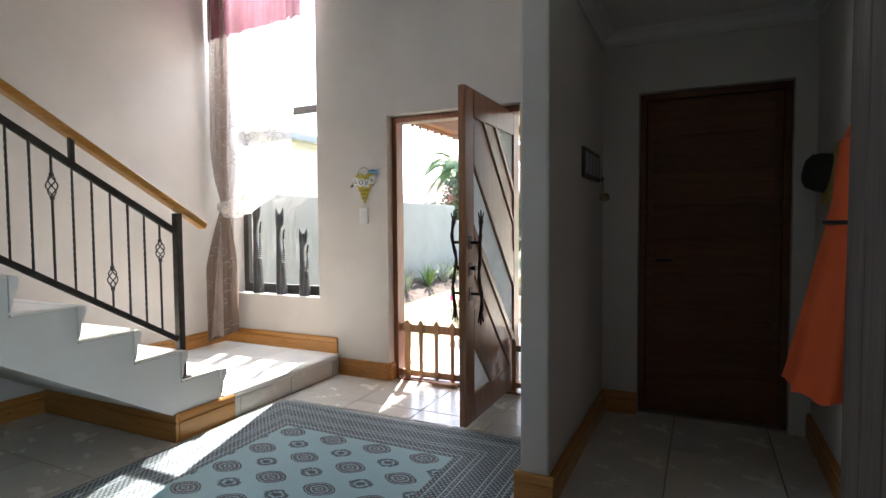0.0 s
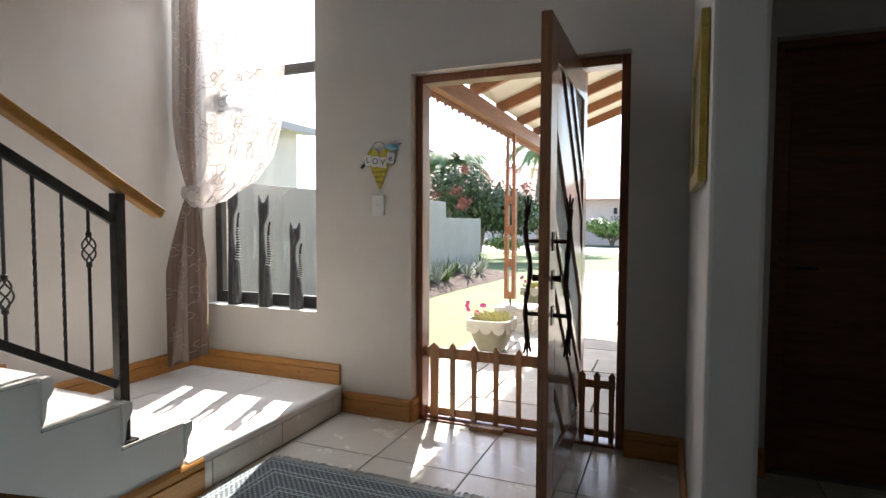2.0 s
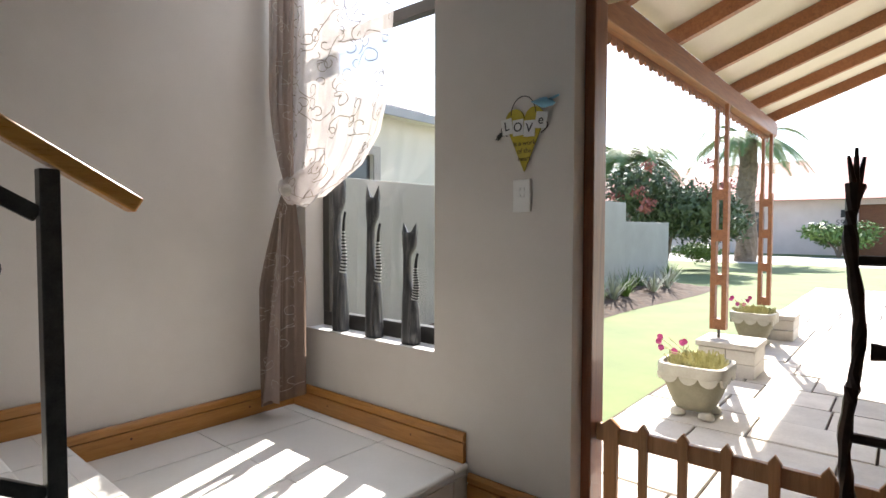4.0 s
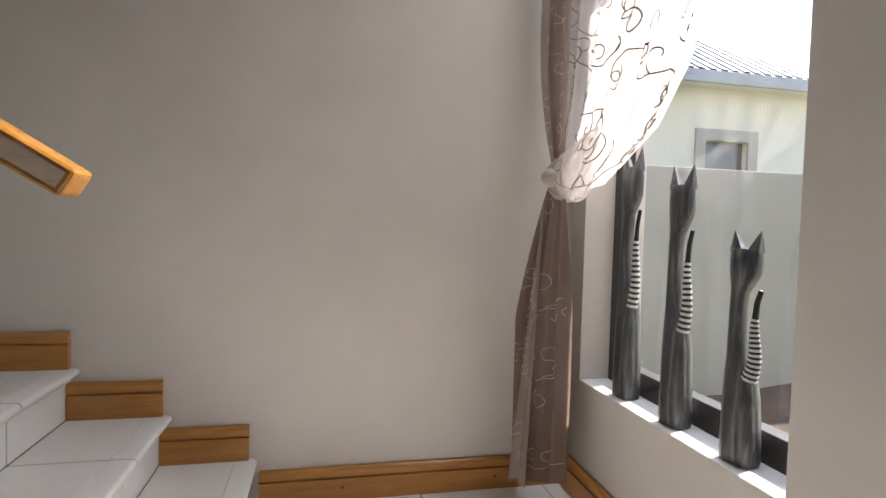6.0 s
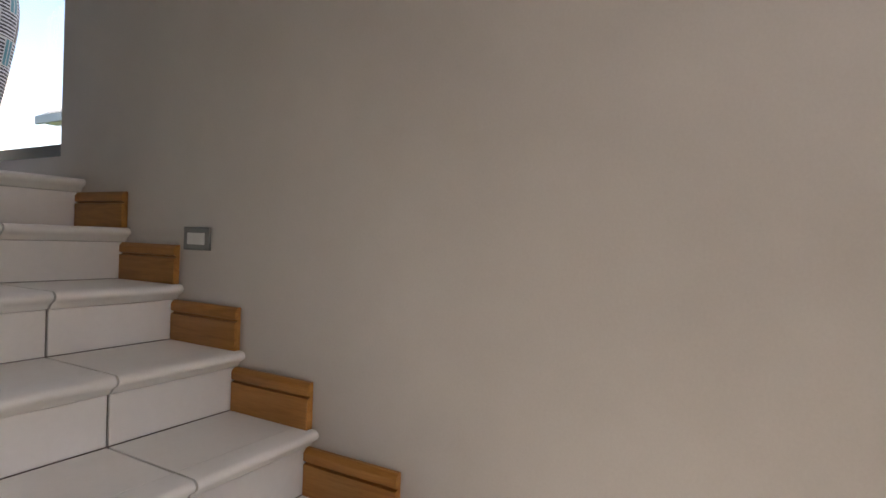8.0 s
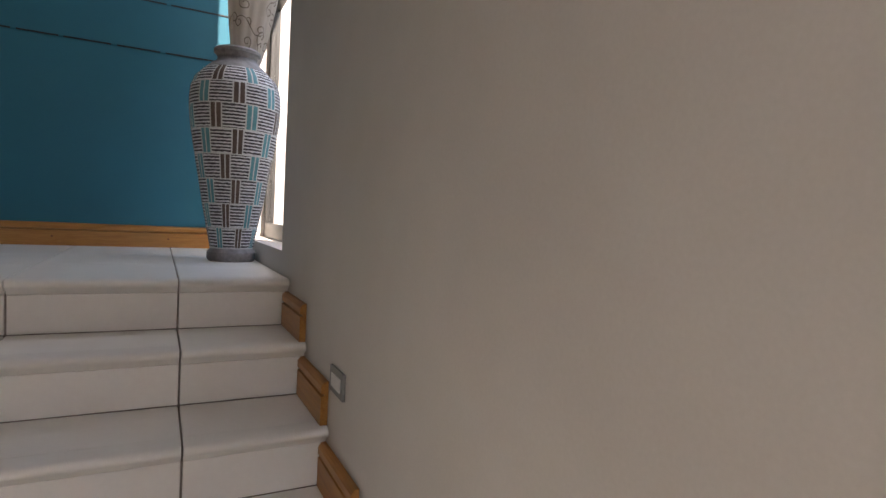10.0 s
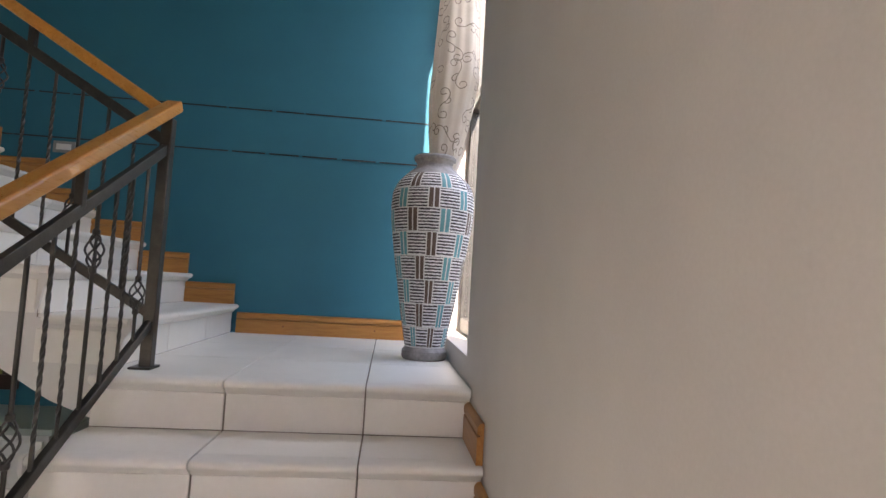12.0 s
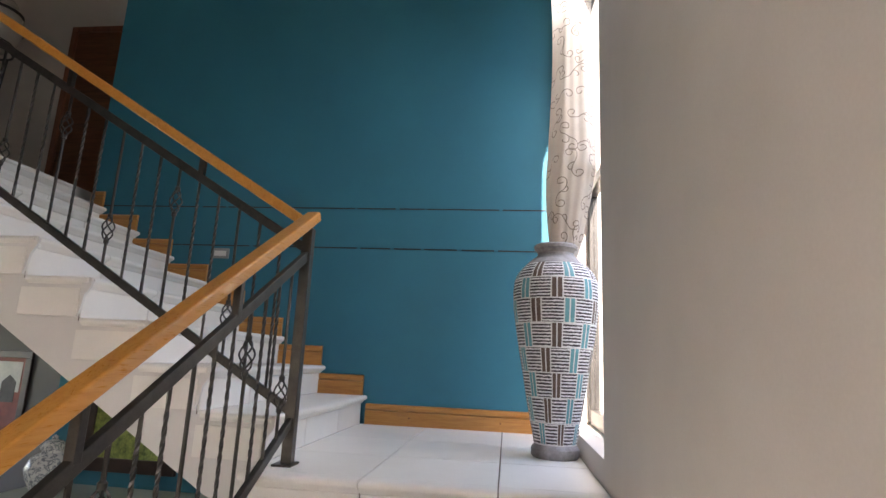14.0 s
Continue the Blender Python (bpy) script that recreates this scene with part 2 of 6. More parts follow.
tagged(part("wall_stub", a_box((3.27, -1.39, 0.0), (3.40, -0.001, TOP), 0.012), M_PAINT), "beige plastered dividing wall beside the front door", "wall", kind="structure")
wall_sheet("wall_hall", "x", 4.57, 4.72, -2.1, 0.0, 0.0, 2.45, [], M_PAINT, "beige plastered side wall of the dim passage")
wall_sheet("wall_east", "x", 7.0, 7.2, -6.4, 0.0, 0.0, TOP, [(-5.55, -2.45, 0.65, 2.25)], M_PAINT, "plain beige wall closing the house")
wall_sheet("wall_return", "x", 3.36, 3.20, -6.2, BLUE_Y - 0.25, 0.0, TOP, [], M_GREYWALL, "charcoal return wall behind the teal wall")
wall_sheet("wall_charcoal", "y", -6.2, -6.4, 3.2, 7.2, 0.0, UPPER - 0.47, [], M_GREYWALL, "charcoal painted wall of the living space")
wall_sheet("wall_upper", "y", -5.6, -5.75, 3.36, 7.0, UPPER, TOP, [(3.98, 4.86, UPPER, UPPER + 2.06)], M_PAINT, "beige wall of the upper passage with a doorway")
floor = tagged(part("floor", a_box((0.0, -6.2, -0.12), (7.0, 0.25, -0.008)), M_GROUT), "grouted bed of the tiled ground floor", "floor", kind="structure")
tagged(part("ceiling", a_box((-0.25, -6.4, TOP), (7.2, 0.25, TOP + 0.15)), M_CEIL), "high pale ceiling over the stair hall", "ceiling", kind="structure")
bm = bmesh.new()
box(bm, (3.401, -3.0, 2.45), (7.0, -0.001, UPPER))
box(bm, (3.53, -6.2, 2.45), (7.0, -3.0, UPPER))
tagged(part("upper_floor", bm, M_CEIL), "concrete upper floor with pale painted underside", "floor", kind="structure")


def cornice(lo, hi, axis, side):
    """A coved ceiling moulding along the passage."""
    bm = bmesh.new()
    prof = [(0, 0), (0, -0.085), (0.012, -0.085), (0.016, -0.06), (0.045, -0.03), (0.075, -0.018), (0.078, 0)]
    if axis == "y":
        prism(bm, [(lo[0] + side * a, lo[1], 2.448 + b) for a, b in prof], (0, hi[1] - lo[1], 0))
    else:
        prism(bm, [(lo[0], lo[1] + side * a, 2.448 + b) for a, b in prof], (hi[0] - lo[0], 0, 0))
    return tagged(part("trim", bm, M_CEIL), "white coved cornice at the passage ceiling", "cornice", kind="structure")


cornice((3.40, -1.39), (3.40, -0.08), "y", 1)
cornice((3.41, -0.001), (4.56, 0), "x", -1)
cornice((4.569, -2.1), (4.569, -0.08), "y", -1)


def skirting(p, q, z, out, name="baseboard", parent=None, h=0.124, ends=True):
    """A moulded pine skirting from p to q (plan) at height z, out: the way it faces."""
    bm = bmesh.new()
    prof = [(0, 0), (0.021, 0), (0.021, h * 0.66), (0.011, h * 0.68), (0.011, h * 0.715), (0.021, h * 0.74), (0.021, h * 0.90), (0.016, h * 0.96), (0.010, h), (0, h)]
    o = Vector((out[0], out[1], 0))
    base = Vector((p[0], p[1], z)) + o * 0.002
    prism(bm, [base + o * a + Vector((0, 0, b)) for a, b in prof], (q[0] - p[0], q[1] - p[1], 0))
    ob = part(name, bm, M_PINE_X if abs(q[0] - p[0]) > abs(q[1] - p[1]) else M_PINE_Y)
    run = Vector((q[0] - p[0], q[1] - p[1], 0))
    n = int(run.length / 0.45)
    for i in range(n):
        at = base + run * ((i + 0.5) / n) + o * 0.0205 + Vector((0, 0, h * 0.40))
        side = run.normalized() * 0.0055
        bm = bmesh.new()
        prism(bm, [at + side * math.cos(a * math.tau / 8) + Vector((0, 0, 0.0055 * math.sin(a * math.tau / 8))) for a in range(8)], o * 0.0018)
        part("nail_plug", bm, M_DARKDOOR, ob, "dark filled nail hole")
    return tagged(ob, "varnished golden pine skirting board with a moulded top", "skirting", kind="structure")


skirting((0.0, -1.18), (0.0, -0.002), PLAT, (1, 0))
skirting((0.024, 0.0), (1.263, 0.0), PLAT, (0, -1), h=0.13)
skirting((1.285, 0.0), (1.757, 0.0), 0.0, (0, -1), h=0.135)
skirting((1.755, 0.0), (1.755, 0.075), 0.0, (1, 0), h=0.135)
skirting((2.985, 0.0), (3.268, 0.0), 0.0, (0, -1), h=0.135)
skirting((3.27, -1.39), (3.27, -0.024), 0.0, (-1, 0), h=0.14)
skirting((3.40, -1.39), (3.40, -0.003), 0.0, (1, 0), h=0.14)
skirting((3.248, -1.39), (3.424, -1.39), 0.0, (0, -1), h=0.14)
skirting((3.424, 0.0), (3.62, 0.0), 0.0, (0, -1), h=0.14)
skirting((4.57, -2.1), (4.57, -0.003), 0.0, (-1, 0), h=0.14)
skirting((STAIR_X, -1.556), (STAIR_X, -1.14), 0.0, (1, 0), h=0.16)
skirting((0.024, -1.56), (STAIR_X + 0.024, -1.56), 0.0, (0, -1), h=0.16)
skirting((0.0, -4.4), (0.0, -1.56), 0.0, (1, 0), h=0.14)
skirting((0.10, BLUE_Y), (UP_X - 0.012, BLUE_Y), LAND, (0, 1))
for k in range(1, 7):
    y = STEP_Y - (k - 1) * GO
    skirting((0.0, y - GO - 0.019), (0.0, y - 0.012), PLAT + k * RISE, (1, 0), h=0.1235)
for k in range(1, 9):
    x = UP_X + (k - 1) * GO_UP
    skirting((x + 0.014, BLUE_Y), (min(x + GO_UP + 0.019, 3.355), BLUE_Y), LAND + k * RISE, (0, 1), h=0.1235)

# ---- stairs ----
stairs = thing("stairs", (0, 0, 0), "white tiled staircase with a quarter landing and bullnosed treads", "staircase", kind="structure")
bm = bmesh.new()
out = [(-0.002, 0.0), (-0.002, PLAT - 0.012)]
y = STEP_Y - 0.03
out.append((y, PLAT - 0.012))
for k in range(1, 8):
    z = PLAT + k * RISE - 0.012
    out.append((y, z))
    if k < 7:
        y -= GO
        out.append((y, z))
out += [(-4.498, LAND - 0.012), (-4.498, 1.076), (-3.144, 1.076), (-1.60, 0.165), (-1.556, 0.14), (-1.556, 0.0)]
prism(bm, [(0.002, yy, zz) for yy, zz in out], (STAIR_X - 0.002, 0, 0))
bmesh.ops.recalc_face_normals(bm, faces=bm.faces)
for f_ in bm.faces:
    f_.material_index = 1 if f_.normal.z > 0.5 or f_.normal.y > 0.5 else 0
part("stringer", bm, [M_STRING, M_GROUT], stairs, "white plastered stair body and soffit")
bm = bmesh.new()
out = [(UP_X + 0.03, LAND - 0.20), (UP_X + 0.03, LAND + RISE - 0.012)]
x = UP_X + 0.03
for k in range(2, 10):
    x += GO_UP
    out += [(x, LAND + (k - 1) * RISE - 0.012), (x, LAND + k * RISE - 0.012)]
out += [(x + 0.02, UPPER - 0.012), (x + 0.02, UPPER - 0.40), (1.481, LAND - 0.13), (1.30, LAND - 0.20)]
prism(bm, [(xx, UP_Y, zz) for xx, zz in out], (0, BLUE_Y - UP_Y + 0.002, 0))
bmesh.ops.recalc_face_normals(bm, faces=bm.faces)
for f_ in bm.faces:
    f_.material_index = 1 if f_.normal.z > 0.5 or f_.normal.x < -0.9 else 0
part("stringer", bm, [M_STRING, M_GROUT], stairs, "white plastered upper flight with a sloping soffit")

# scalloped plaster brackets where each step ends at the open side
def step_end(axis, edge, pos, z, way, depth):
    """The moulded end of a step, seen on the stringer's face."""
    bm = bmesh.new()
    prof = [(0.03, 0), (0.03, -RISE + 0.012), (0.02, -RISE * 0.8), (0.012, -RISE * 0.45), (-0.004, -0.055), (-0.012, -0.04), (-0.012, -0.006), (-0.006, 0)]
    if axis == "y":
        prism(bm, [(edge, pos - way * a, z + b) for a, b in prof], (depth, 0, 0))
    else:
        prism(bm, [(pos - way * a, edge, z + b) for a, b in prof], (0, depth, 0))
    return part("step_end", bm, M_STRING, stairs)


TJ = (0.002, 0.368, 0.836, STAIR_X - 0.001)   # joints across the lower flight
def tile(name, lo, hi, material, parent, bev=0.003):
    return part(name, a_box(lo, hi, bev), material, parent)


def nosing(axis, a, b, pos, z, way, parent):
    """A bullnosed edge tile from a to b."""
    bm = bmesh.new()
    prof = [(0.055, 0), (-0.004, 0), (-0.013, -0.006), (-0.016, -0.014), (-0.013, -0.022), (-0.004, -0.028), (0.006, -0.034), (0.012, -0.044), (0.018, -0.048), (0.03, -0.048), (0.03, -0.012), (0.055, -0.012)]
    if axis == "y":
        prism(bm, [(a, pos - way * u, z + w) for u, w in prof], (b - a, 0, 0))
    else:
        prism(bm, [(pos - way * u, a, z + w) for u, w in prof], (0, b - a, 0))
    return smooth(part("nosing", bm, M_STEPTILE, parent), 50)


G = 0.0028
for k in range(1, 8):
    y, z = STEP_Y - (k - 1) * GO, PLAT + k * RISE
    back = y - GO - 0.022 if k < 7 else None
    for a, b in zip(TJ, TJ[1:]):
        nosing("y", a + G, b - G, y, z, 1, stairs)
        tile("riser_tile", (a + G, y - 0.03, z - RISE + 0.001), (b - G, y - 0.021, z - 0.049), M_STEPTILE, stairs)
        if back:
            tile("tread_tile", (a + G, back + 0.002, z - 0.012), (b - G, y - 0.057, z), M_STEPTILE, stairs)
for k in range(1, 7):
    step_end("y", STAIR_X, STEP_Y - (k - 1) * GO, PLAT + k * RISE - 0.001, 1, 0.012)
ys = [LAND_Y - 0.057, -3.43, -3.93, -4.43, BLUE_Y + 0.002]
for y1, y0 in zip(ys, ys[1:]):
    for a, b in zip((0.002, 0.368, 0.836, 1.262), (0.368, 0.836, 1.262, 1.262)):
        if b - a > 0.02:
            tile("landing_tile", (a + G, y0 + G, LAND - 0.012), (b - G, y1 - G, LAND), M_STEPTILE, stairs)
for k in range(1, 10):
    x, z = UP_X + (k - 1) * GO_UP, LAND + k * RISE
    for a, b in ((BLUE_Y + 0.002, -4.03), (-4.03, -3.53), (-3.53, UP_Y)):
        nosing("x", a + G, b - G, x, z, -1, stairs)
        tile("riser_tile", (x + 0.021, a + G, z - RISE + 0.001), (x + 0.03, b - G, z - 0.049), M_STEPTILE, stairs)
        tile("tread_tile", (x + 0.057, a + G, z - 0.012), (x + GO_UP + 0.028, b - G, z), M_STEPTILE, stairs)
    step_end("x", UP_Y, x, z - 0.001, -1, 0.012)
    if k < 9:
        nosing("y", x + 0.002, x + GO_UP + 0.004, UP_Y + 0.004, z - 0.0006, 1, stairs)
        tile("side_tile", (x + 0.032, UP_Y + 0.0005, z - RISE + 0.004), (x + GO_UP + 0.02, UP_Y + 0.0145, z - 0.049), M_STEPTILE, stairs)
# platform
px = (0.002, 0.308, 0.81, STAIR_X - 0.05)
py = (-0.002, -0.095, -0.59, -1.08, STEP_Y - 0.018)
for a, b in zip(px, px[1:]):
    for c, d in zip(py, py[1:]):
        tile("platform_tile", (a + G, d + G, PLAT - 0.012), (b - G, c - G, PLAT), M_STEPTILE, stairs)
for c, d in zip(py, py[1:]):
    nosing("x", d + G, c - G, STAIR_X - 0.002, PLAT, 1, stairs)
    tile("riser_tile", (STAIR_X, max(d, -1.136) + G, 0.001), (STAIR_X + 0.008, c - G, PLAT - 0.049), M_TILE, stairs)

# ---- railing ----
def basket_bar(length, low):
    """A wrought bar with a twisted cage, standing on its foot at the origin."""
    bar = new("baluster")
    c = 0.16 if low else 0.46
    bm = bmesh.new()
    tube(bm, [(0, 0, 0), (0, 0, c - 0.052)], 0.006, 8)
    tube(bm, [(0, 0, c + 0.052), (0, 0, length)], 0.006, 8)
    for z in (c - 0.056, c + 0.056):
        lathe(bm, [(0.005, z - 0.012), (0.0105, z - 0.006), (0.0105, z + 0.006), (0.005, z + 0.012)], 10)
    for w in range(4):
        pts = []
        for i in range(13):
            f = i / 12
            r = 0.005 + 0.019 * math.sin(math.pi * f) ** 0.8
            a = w * math.pi / 2 + f * math.pi * 1.1
            pts.append((r * math.cos(a), r * math.sin(a), c - 0.05 + 0.10 * f))
        tube(bm, pts, 0.0034, 5)
    return bm


def twist_bar(length):
    bm = bmesh.new()
    n, s = 44, 0.0050
    rings = []
    for i in range(n + 1):
        f = i / n
        a = max(0.0, min(1.0, (f - 0.10) / 0.80)) * math.pi * 7
        rings.append([bm.verts.new((s * 1.3 * math.cos(a + q * math.pi / 2), s * 1.3 * math.sin(a + q * math.pi / 2), f * length)) for q in range(4)])
    for r0, r1 in zip(rings, rings[1:]):
        for q in range(4):
            bm.faces.new((r0[q], r0[(q + 1) % 4], r1[(q + 1) % 4], r1[q]))
    return bm


def slanted_bar(p, q, w, h, m, name, parent, label="", bev=0.004):
    """A rectangular bar from p to q, sides upright."""
    p, q = Vector(p), Vector(q)
    d = (q - p).normalized()
    side = d.cross(Vector((0, 0, 1))).normalized()
    up = side.cross(d)
    bm = bmesh.new()
    prism(bm, [p + side * a + up * b for a, b in ((-w / 2, -h / 2), (w / 2, -h / 2), (w / 2, h / 2), (-w / 2, h / 2))], q - p)
    if bev:
        bmesh.ops.bevel(bm, geom=list(bm.edges), offset=bev, segments=3, affect="EDGES", profile=0.6)
    return part(name, bm, m, parent, label)


def railing(name, foot, head, first, count, spacing, label, phase):
    """An iron railing with a wooden handrail. foot, head: (plan x, y, z of the bottom bar's middle) at its two ends."""
    rail = thing(name, (0, 0, 0), label, "railing")
    f, h = Vector(foot), Vector(head)
    run = math.hypot(h.x - f.x, h.y - f.y)
    slope = (h.z - f.z) / run
    gap = 0.635
    up = Vector((0, 0, 1))
    slanted_bar(f, h, 0.022, 0.032, M_IRON, "bottom_bar", rail, "black iron lower bar", 0.003)
    slanted_bar(f + up * gap, h + up * gap, 0.022, 0.036, M_IRON, "top_bar", rail, "black iron upper bar", 0.003)
    bars = {}
    for i in range(count):
        d = first + i * spacing
        kind = ("high", "twist", "twist", "low", "twist", "twist")[(i + phase) % 6]
        if kind not in bars:
            L = gap - 0.02
            bm = twist_bar(L) if kind == "twist" else basket_bar(L, kind == "low")
            ob = part("baluster", bm, M_IRON, rail)
            if kind != "twist":
                smooth(ob)
            bars[kind] = ob.data
        else:
            ob = new("baluster", bars[kind])
            ob.parent = rail
        p = f + (h - f) * (d / run)
        ob.location = p + up * 0.01
        ob.rotation_euler = (0, 0, i * 0.4)
    return rail, f, h, slope


low_rail, f, h, sl = railing("stair_railing", (1.215, -1.495, 0.577), (1.155, -3.07, 1.535), 0.093, 16, 0.0916,
                             "black wrought-iron stair railing with twisted bars and a pine handrail", 0)
up_ = Vector((0, 0, 1))
tip, tail = Vector((1.225, -1.293, 1.237)), Vector((1.15, -3.11, 2.345))
slanted_bar(tip, tail, 0.058, 0.042, M_RAIL, "handrail", low_rail, "varnished golden wooden handrail", 0.009)
part("newel_post", a_box((1.195, -1.495, 0.344), (1.235, -1.455, 1.315), 0.003), M_IRON, low_rail, "square black iron post")
part("foot_plate", a_box((1.175, -1.515, 0.344), (1.255, -1.435, 0.352), 0.002), M_IRON, low_rail)
part("newel_post", a_box((1.135, -3.10, LAND), (1.175, -3.06, 2.285), 0.003), M_IRON, low_rail, "square black iron post")
part("foot_plate", a_box((1.125, -3.125, LAND), (1.20, -3.035, LAND + 0.008), 0.002), M_IRON, low_rail)
for d in (0.55, 1.1):
    p = f + (h - f) * d / 1.577 + up_ * 0.65
    part("rail_bracket", a_box((p.x - 0.012, p.y - 0.012, p.z - 0.01), (p.x + 0.012, p.y + 0.012, p.z + 0.13), 0.003), M_IRON, low_rail)
up_rail, f, h, sl = railing("upper_stair_railing", (1.16, -3.09, 1.565), (3.50, -3.09, 2.975), 0.115, 23, 0.097,
                            "black wrought-iron railing of the upper flight with a pine handrail", 1)
slanted_bar((1.16, -3.09, 2.30), (3.52, -3.09, 3.755), 0.058, 0.042, M_RAIL, "handrail", up_rail, "varnished orange-brown wooden handrail", 0.009)
part("newel_post", a_box((3.50, -3.11, UPPER), (3.54, -3.07, 3.75), 0.003), M_IRON, up_rail)
for d in (0.5, 1.2, 1.9):
    p = f + (h - f) * d / 2.34 + up_ * 0.65
    part("rail_bracket", a_box((p.x - 0.012, p.y - 0.012, p.z - 0.01), (p.x + 0.012, p.y + 0.012, p.z + 0.11), 0.003), M_IRON, up_rail)

# ---- windows ----
def window_fixed(name, axis, plane, u0, u1, z0, z1, bars, label, w=0.055, d=0.05):
    """An aluminium window set in its opening. bars: heights of transoms."""
    win = thing(name, (0, 0, 0), label, "window", kind="structure")
    def piece(nm, ua, ub, za, zb, m, dd, bev=0.003):
        lo, hi = ((plane - dd / 2, ua, za), (plane + dd / 2, ub, zb)) if axis == "x" else ((ua, plane - dd / 2, za), (ub, plane + dd / 2, zb))
        return part(nm, a_box(lo, hi, bev), m, win)
    piece("window_frame", u0, u1, z0, z0 + w * 1.5, M_ALU, d)
    piece("window_frame", u0, u1, z1 - w, z1, M_ALU, d)
    piece("window_frame", u0, u0 + w, z0 + w * 1.5, z1 - w, M_ALU, d)
    piece("window_frame", u1 - w, u1, z0 + w * 1.5, z1 - w, M_ALU, d)
    levels = [z0 + w * 1.5, *bars, z1 - w]
    for b in bars:
        piece("transom", u0 + w, u1 - w, b - 0.03, b + 0.03, M_ALU, d)
    for a, b in zip(levels, levels[1:]):
        pane = piece("pane", u0 + w, u1 - w, a + (0.03 if a in bars else 0), b - (0.03 if b in bars else 0), M_GLASS, 0.006, 0)
        pane.visible_shadow = False
    return win


window_fixed("window_1", "y", 0.145, 0.12, 1.08, 0.622, 3.55, (2.24,), "tall dark-framed window above the entrance platform")
window_fixed("window_2", "x", -0.15, -4.30, -3.09, 1.468, 4.6, (2.82,), "tall dark-framed window beside the landing")
# assumed opening out of view, added so that fill light reaches the hall
window_fixed("window_3", "x", 7.1, -5.55, -2.45, 0.65, 2.25, (), "assumed unseen window of the living space, added to let in fill light")
tagged(part("window_sill", a_box((0.121, 0.002, 0.616), (1.079, 0.118, 0.6245), 0.002), M_STRING), "white painted inner window sill", "sill", kind="structure")

# ---- front door ----
frame_d = thing("door_1", (0, 0, 0), "reddish-brown hardwood front door frame", "door frame", kind="structure")
for nm, lo, hi in (("jamb", (1.757, 0.075, 0), (1.798, 0.185, 2.083)), ("jamb", (2.935, 0.075, 0), (2.983, 0.185, 2.083)), ("head", (1.798, 0.075, 2.035), (2.935, 0.185, 2.083))):
    part(nm, a_box(lo, hi, 0.006), M_FRAME, frame_d)
part("threshold", a_box((1.798, 0.06, -0.004), (2.935, 0.20, 0.012), 0.004), M_FRAME, frame_d)


def clip(poly, a, b, c):
    """Keeps the side of a flat outline where a*u + b*z <= c."""
    res = []
    for p, q in zip(poly, poly[1:] + poly[:1]):
        sp, sq = a * p[0] + b * p[1] - c, a * q[0] + b * q[1] - c
        if sp <= 0:
            res.append(p)
        if sp * sq < 0:
            f = sp / (sp - sq)
            res.append((p[0] + (q[0] - p[0]) * f, p[1] + (q[1] - p[1]) * f))
    return res


leaf = thing("front_door", (2.71, 0.10, 0.0), "open reddish-brown pivot door with diagonal panels and frosted glass", "door")
DY0, DY1 = -0.735, 0.30
def leaf_part(nm, poly, thick, m, parent=leaf, label="", bev=0.003):
    bm = bmesh.new()
    prism(bm, [(2.71 - thick / 2, DY0 + u, z) for u, z in poly], (thick, 0, 0))
    if bev:
        bmesh.ops.bevel(bm, geom=list(bm.edges), offset=bev, segments=2, affect="EDGES")
    return under(part(nm, bm, m, None, label), parent)


W = DY1 - DY0
leaf_part("stile", [(0, 0.02), (0.135, 0.02), (0.135, 2.055), (0, 2.055)], 0.045, M_DOOR)
leaf_part("stile", [(W - 0.12, 0.02), (W, 0.02), (W, 2.055), (W - 0.12, 2.055)], 0.045, M_DOOR)
leaf_part("rail", [(0.135, 1.885), (W - 0.12, 1.885), (W - 0.12, 2.055), (0.135, 2.055)], 0.0445, M_DOOR)
leaf_part("rail", [(0.135, 0.02), (W - 0.12, 0.02), (W - 0.12, 0.19), (0.135, 0.19)], 0.0445, M_DOOR)
inner = [(0.135, 0.19), (W - 0.12, 0.19), (W - 0.12, 1.885), (0.135, 1.885)]
SL = 1.06
def band(lo, hi):
    p = clip(inner, SL, 1, hi + SL * 0.135)
    return clip(p, -SL, -1, -(lo + SL * 0.135))


for lo, hi, kind in ((2.36, 9, "glass"), (2.28, 2.36, "bar"), (2.10, 2.28, "panel"), (2.05, 2.10, "bar"), (1.85, 2.05, "panel"), (1.60, 1.85, "bar"), (1.25, 1.60, "glass"),
                     (1.17, 1.25, "bar"), (0.98, 1.17, "panel"), (0.93, 0.98, "bar"), (0.72, 0.93, "panel"), (0.50, 0.72, "bar"), (-9, 0.50, "glass")):
    p = band(lo, hi)
    if len(p) > 2:
        if kind == "glass":
            leaf_part("glass_panel", p, 0.012, M_FROST, label="frosted glass panel", bev=0)
        else:
            leaf_part("panel" if kind == "panel" else "diagonal_rail", p, 0.026 if kind == "panel" else 0.044, M_DOOR, bev=0.003 if kind == "panel" else 0.005)
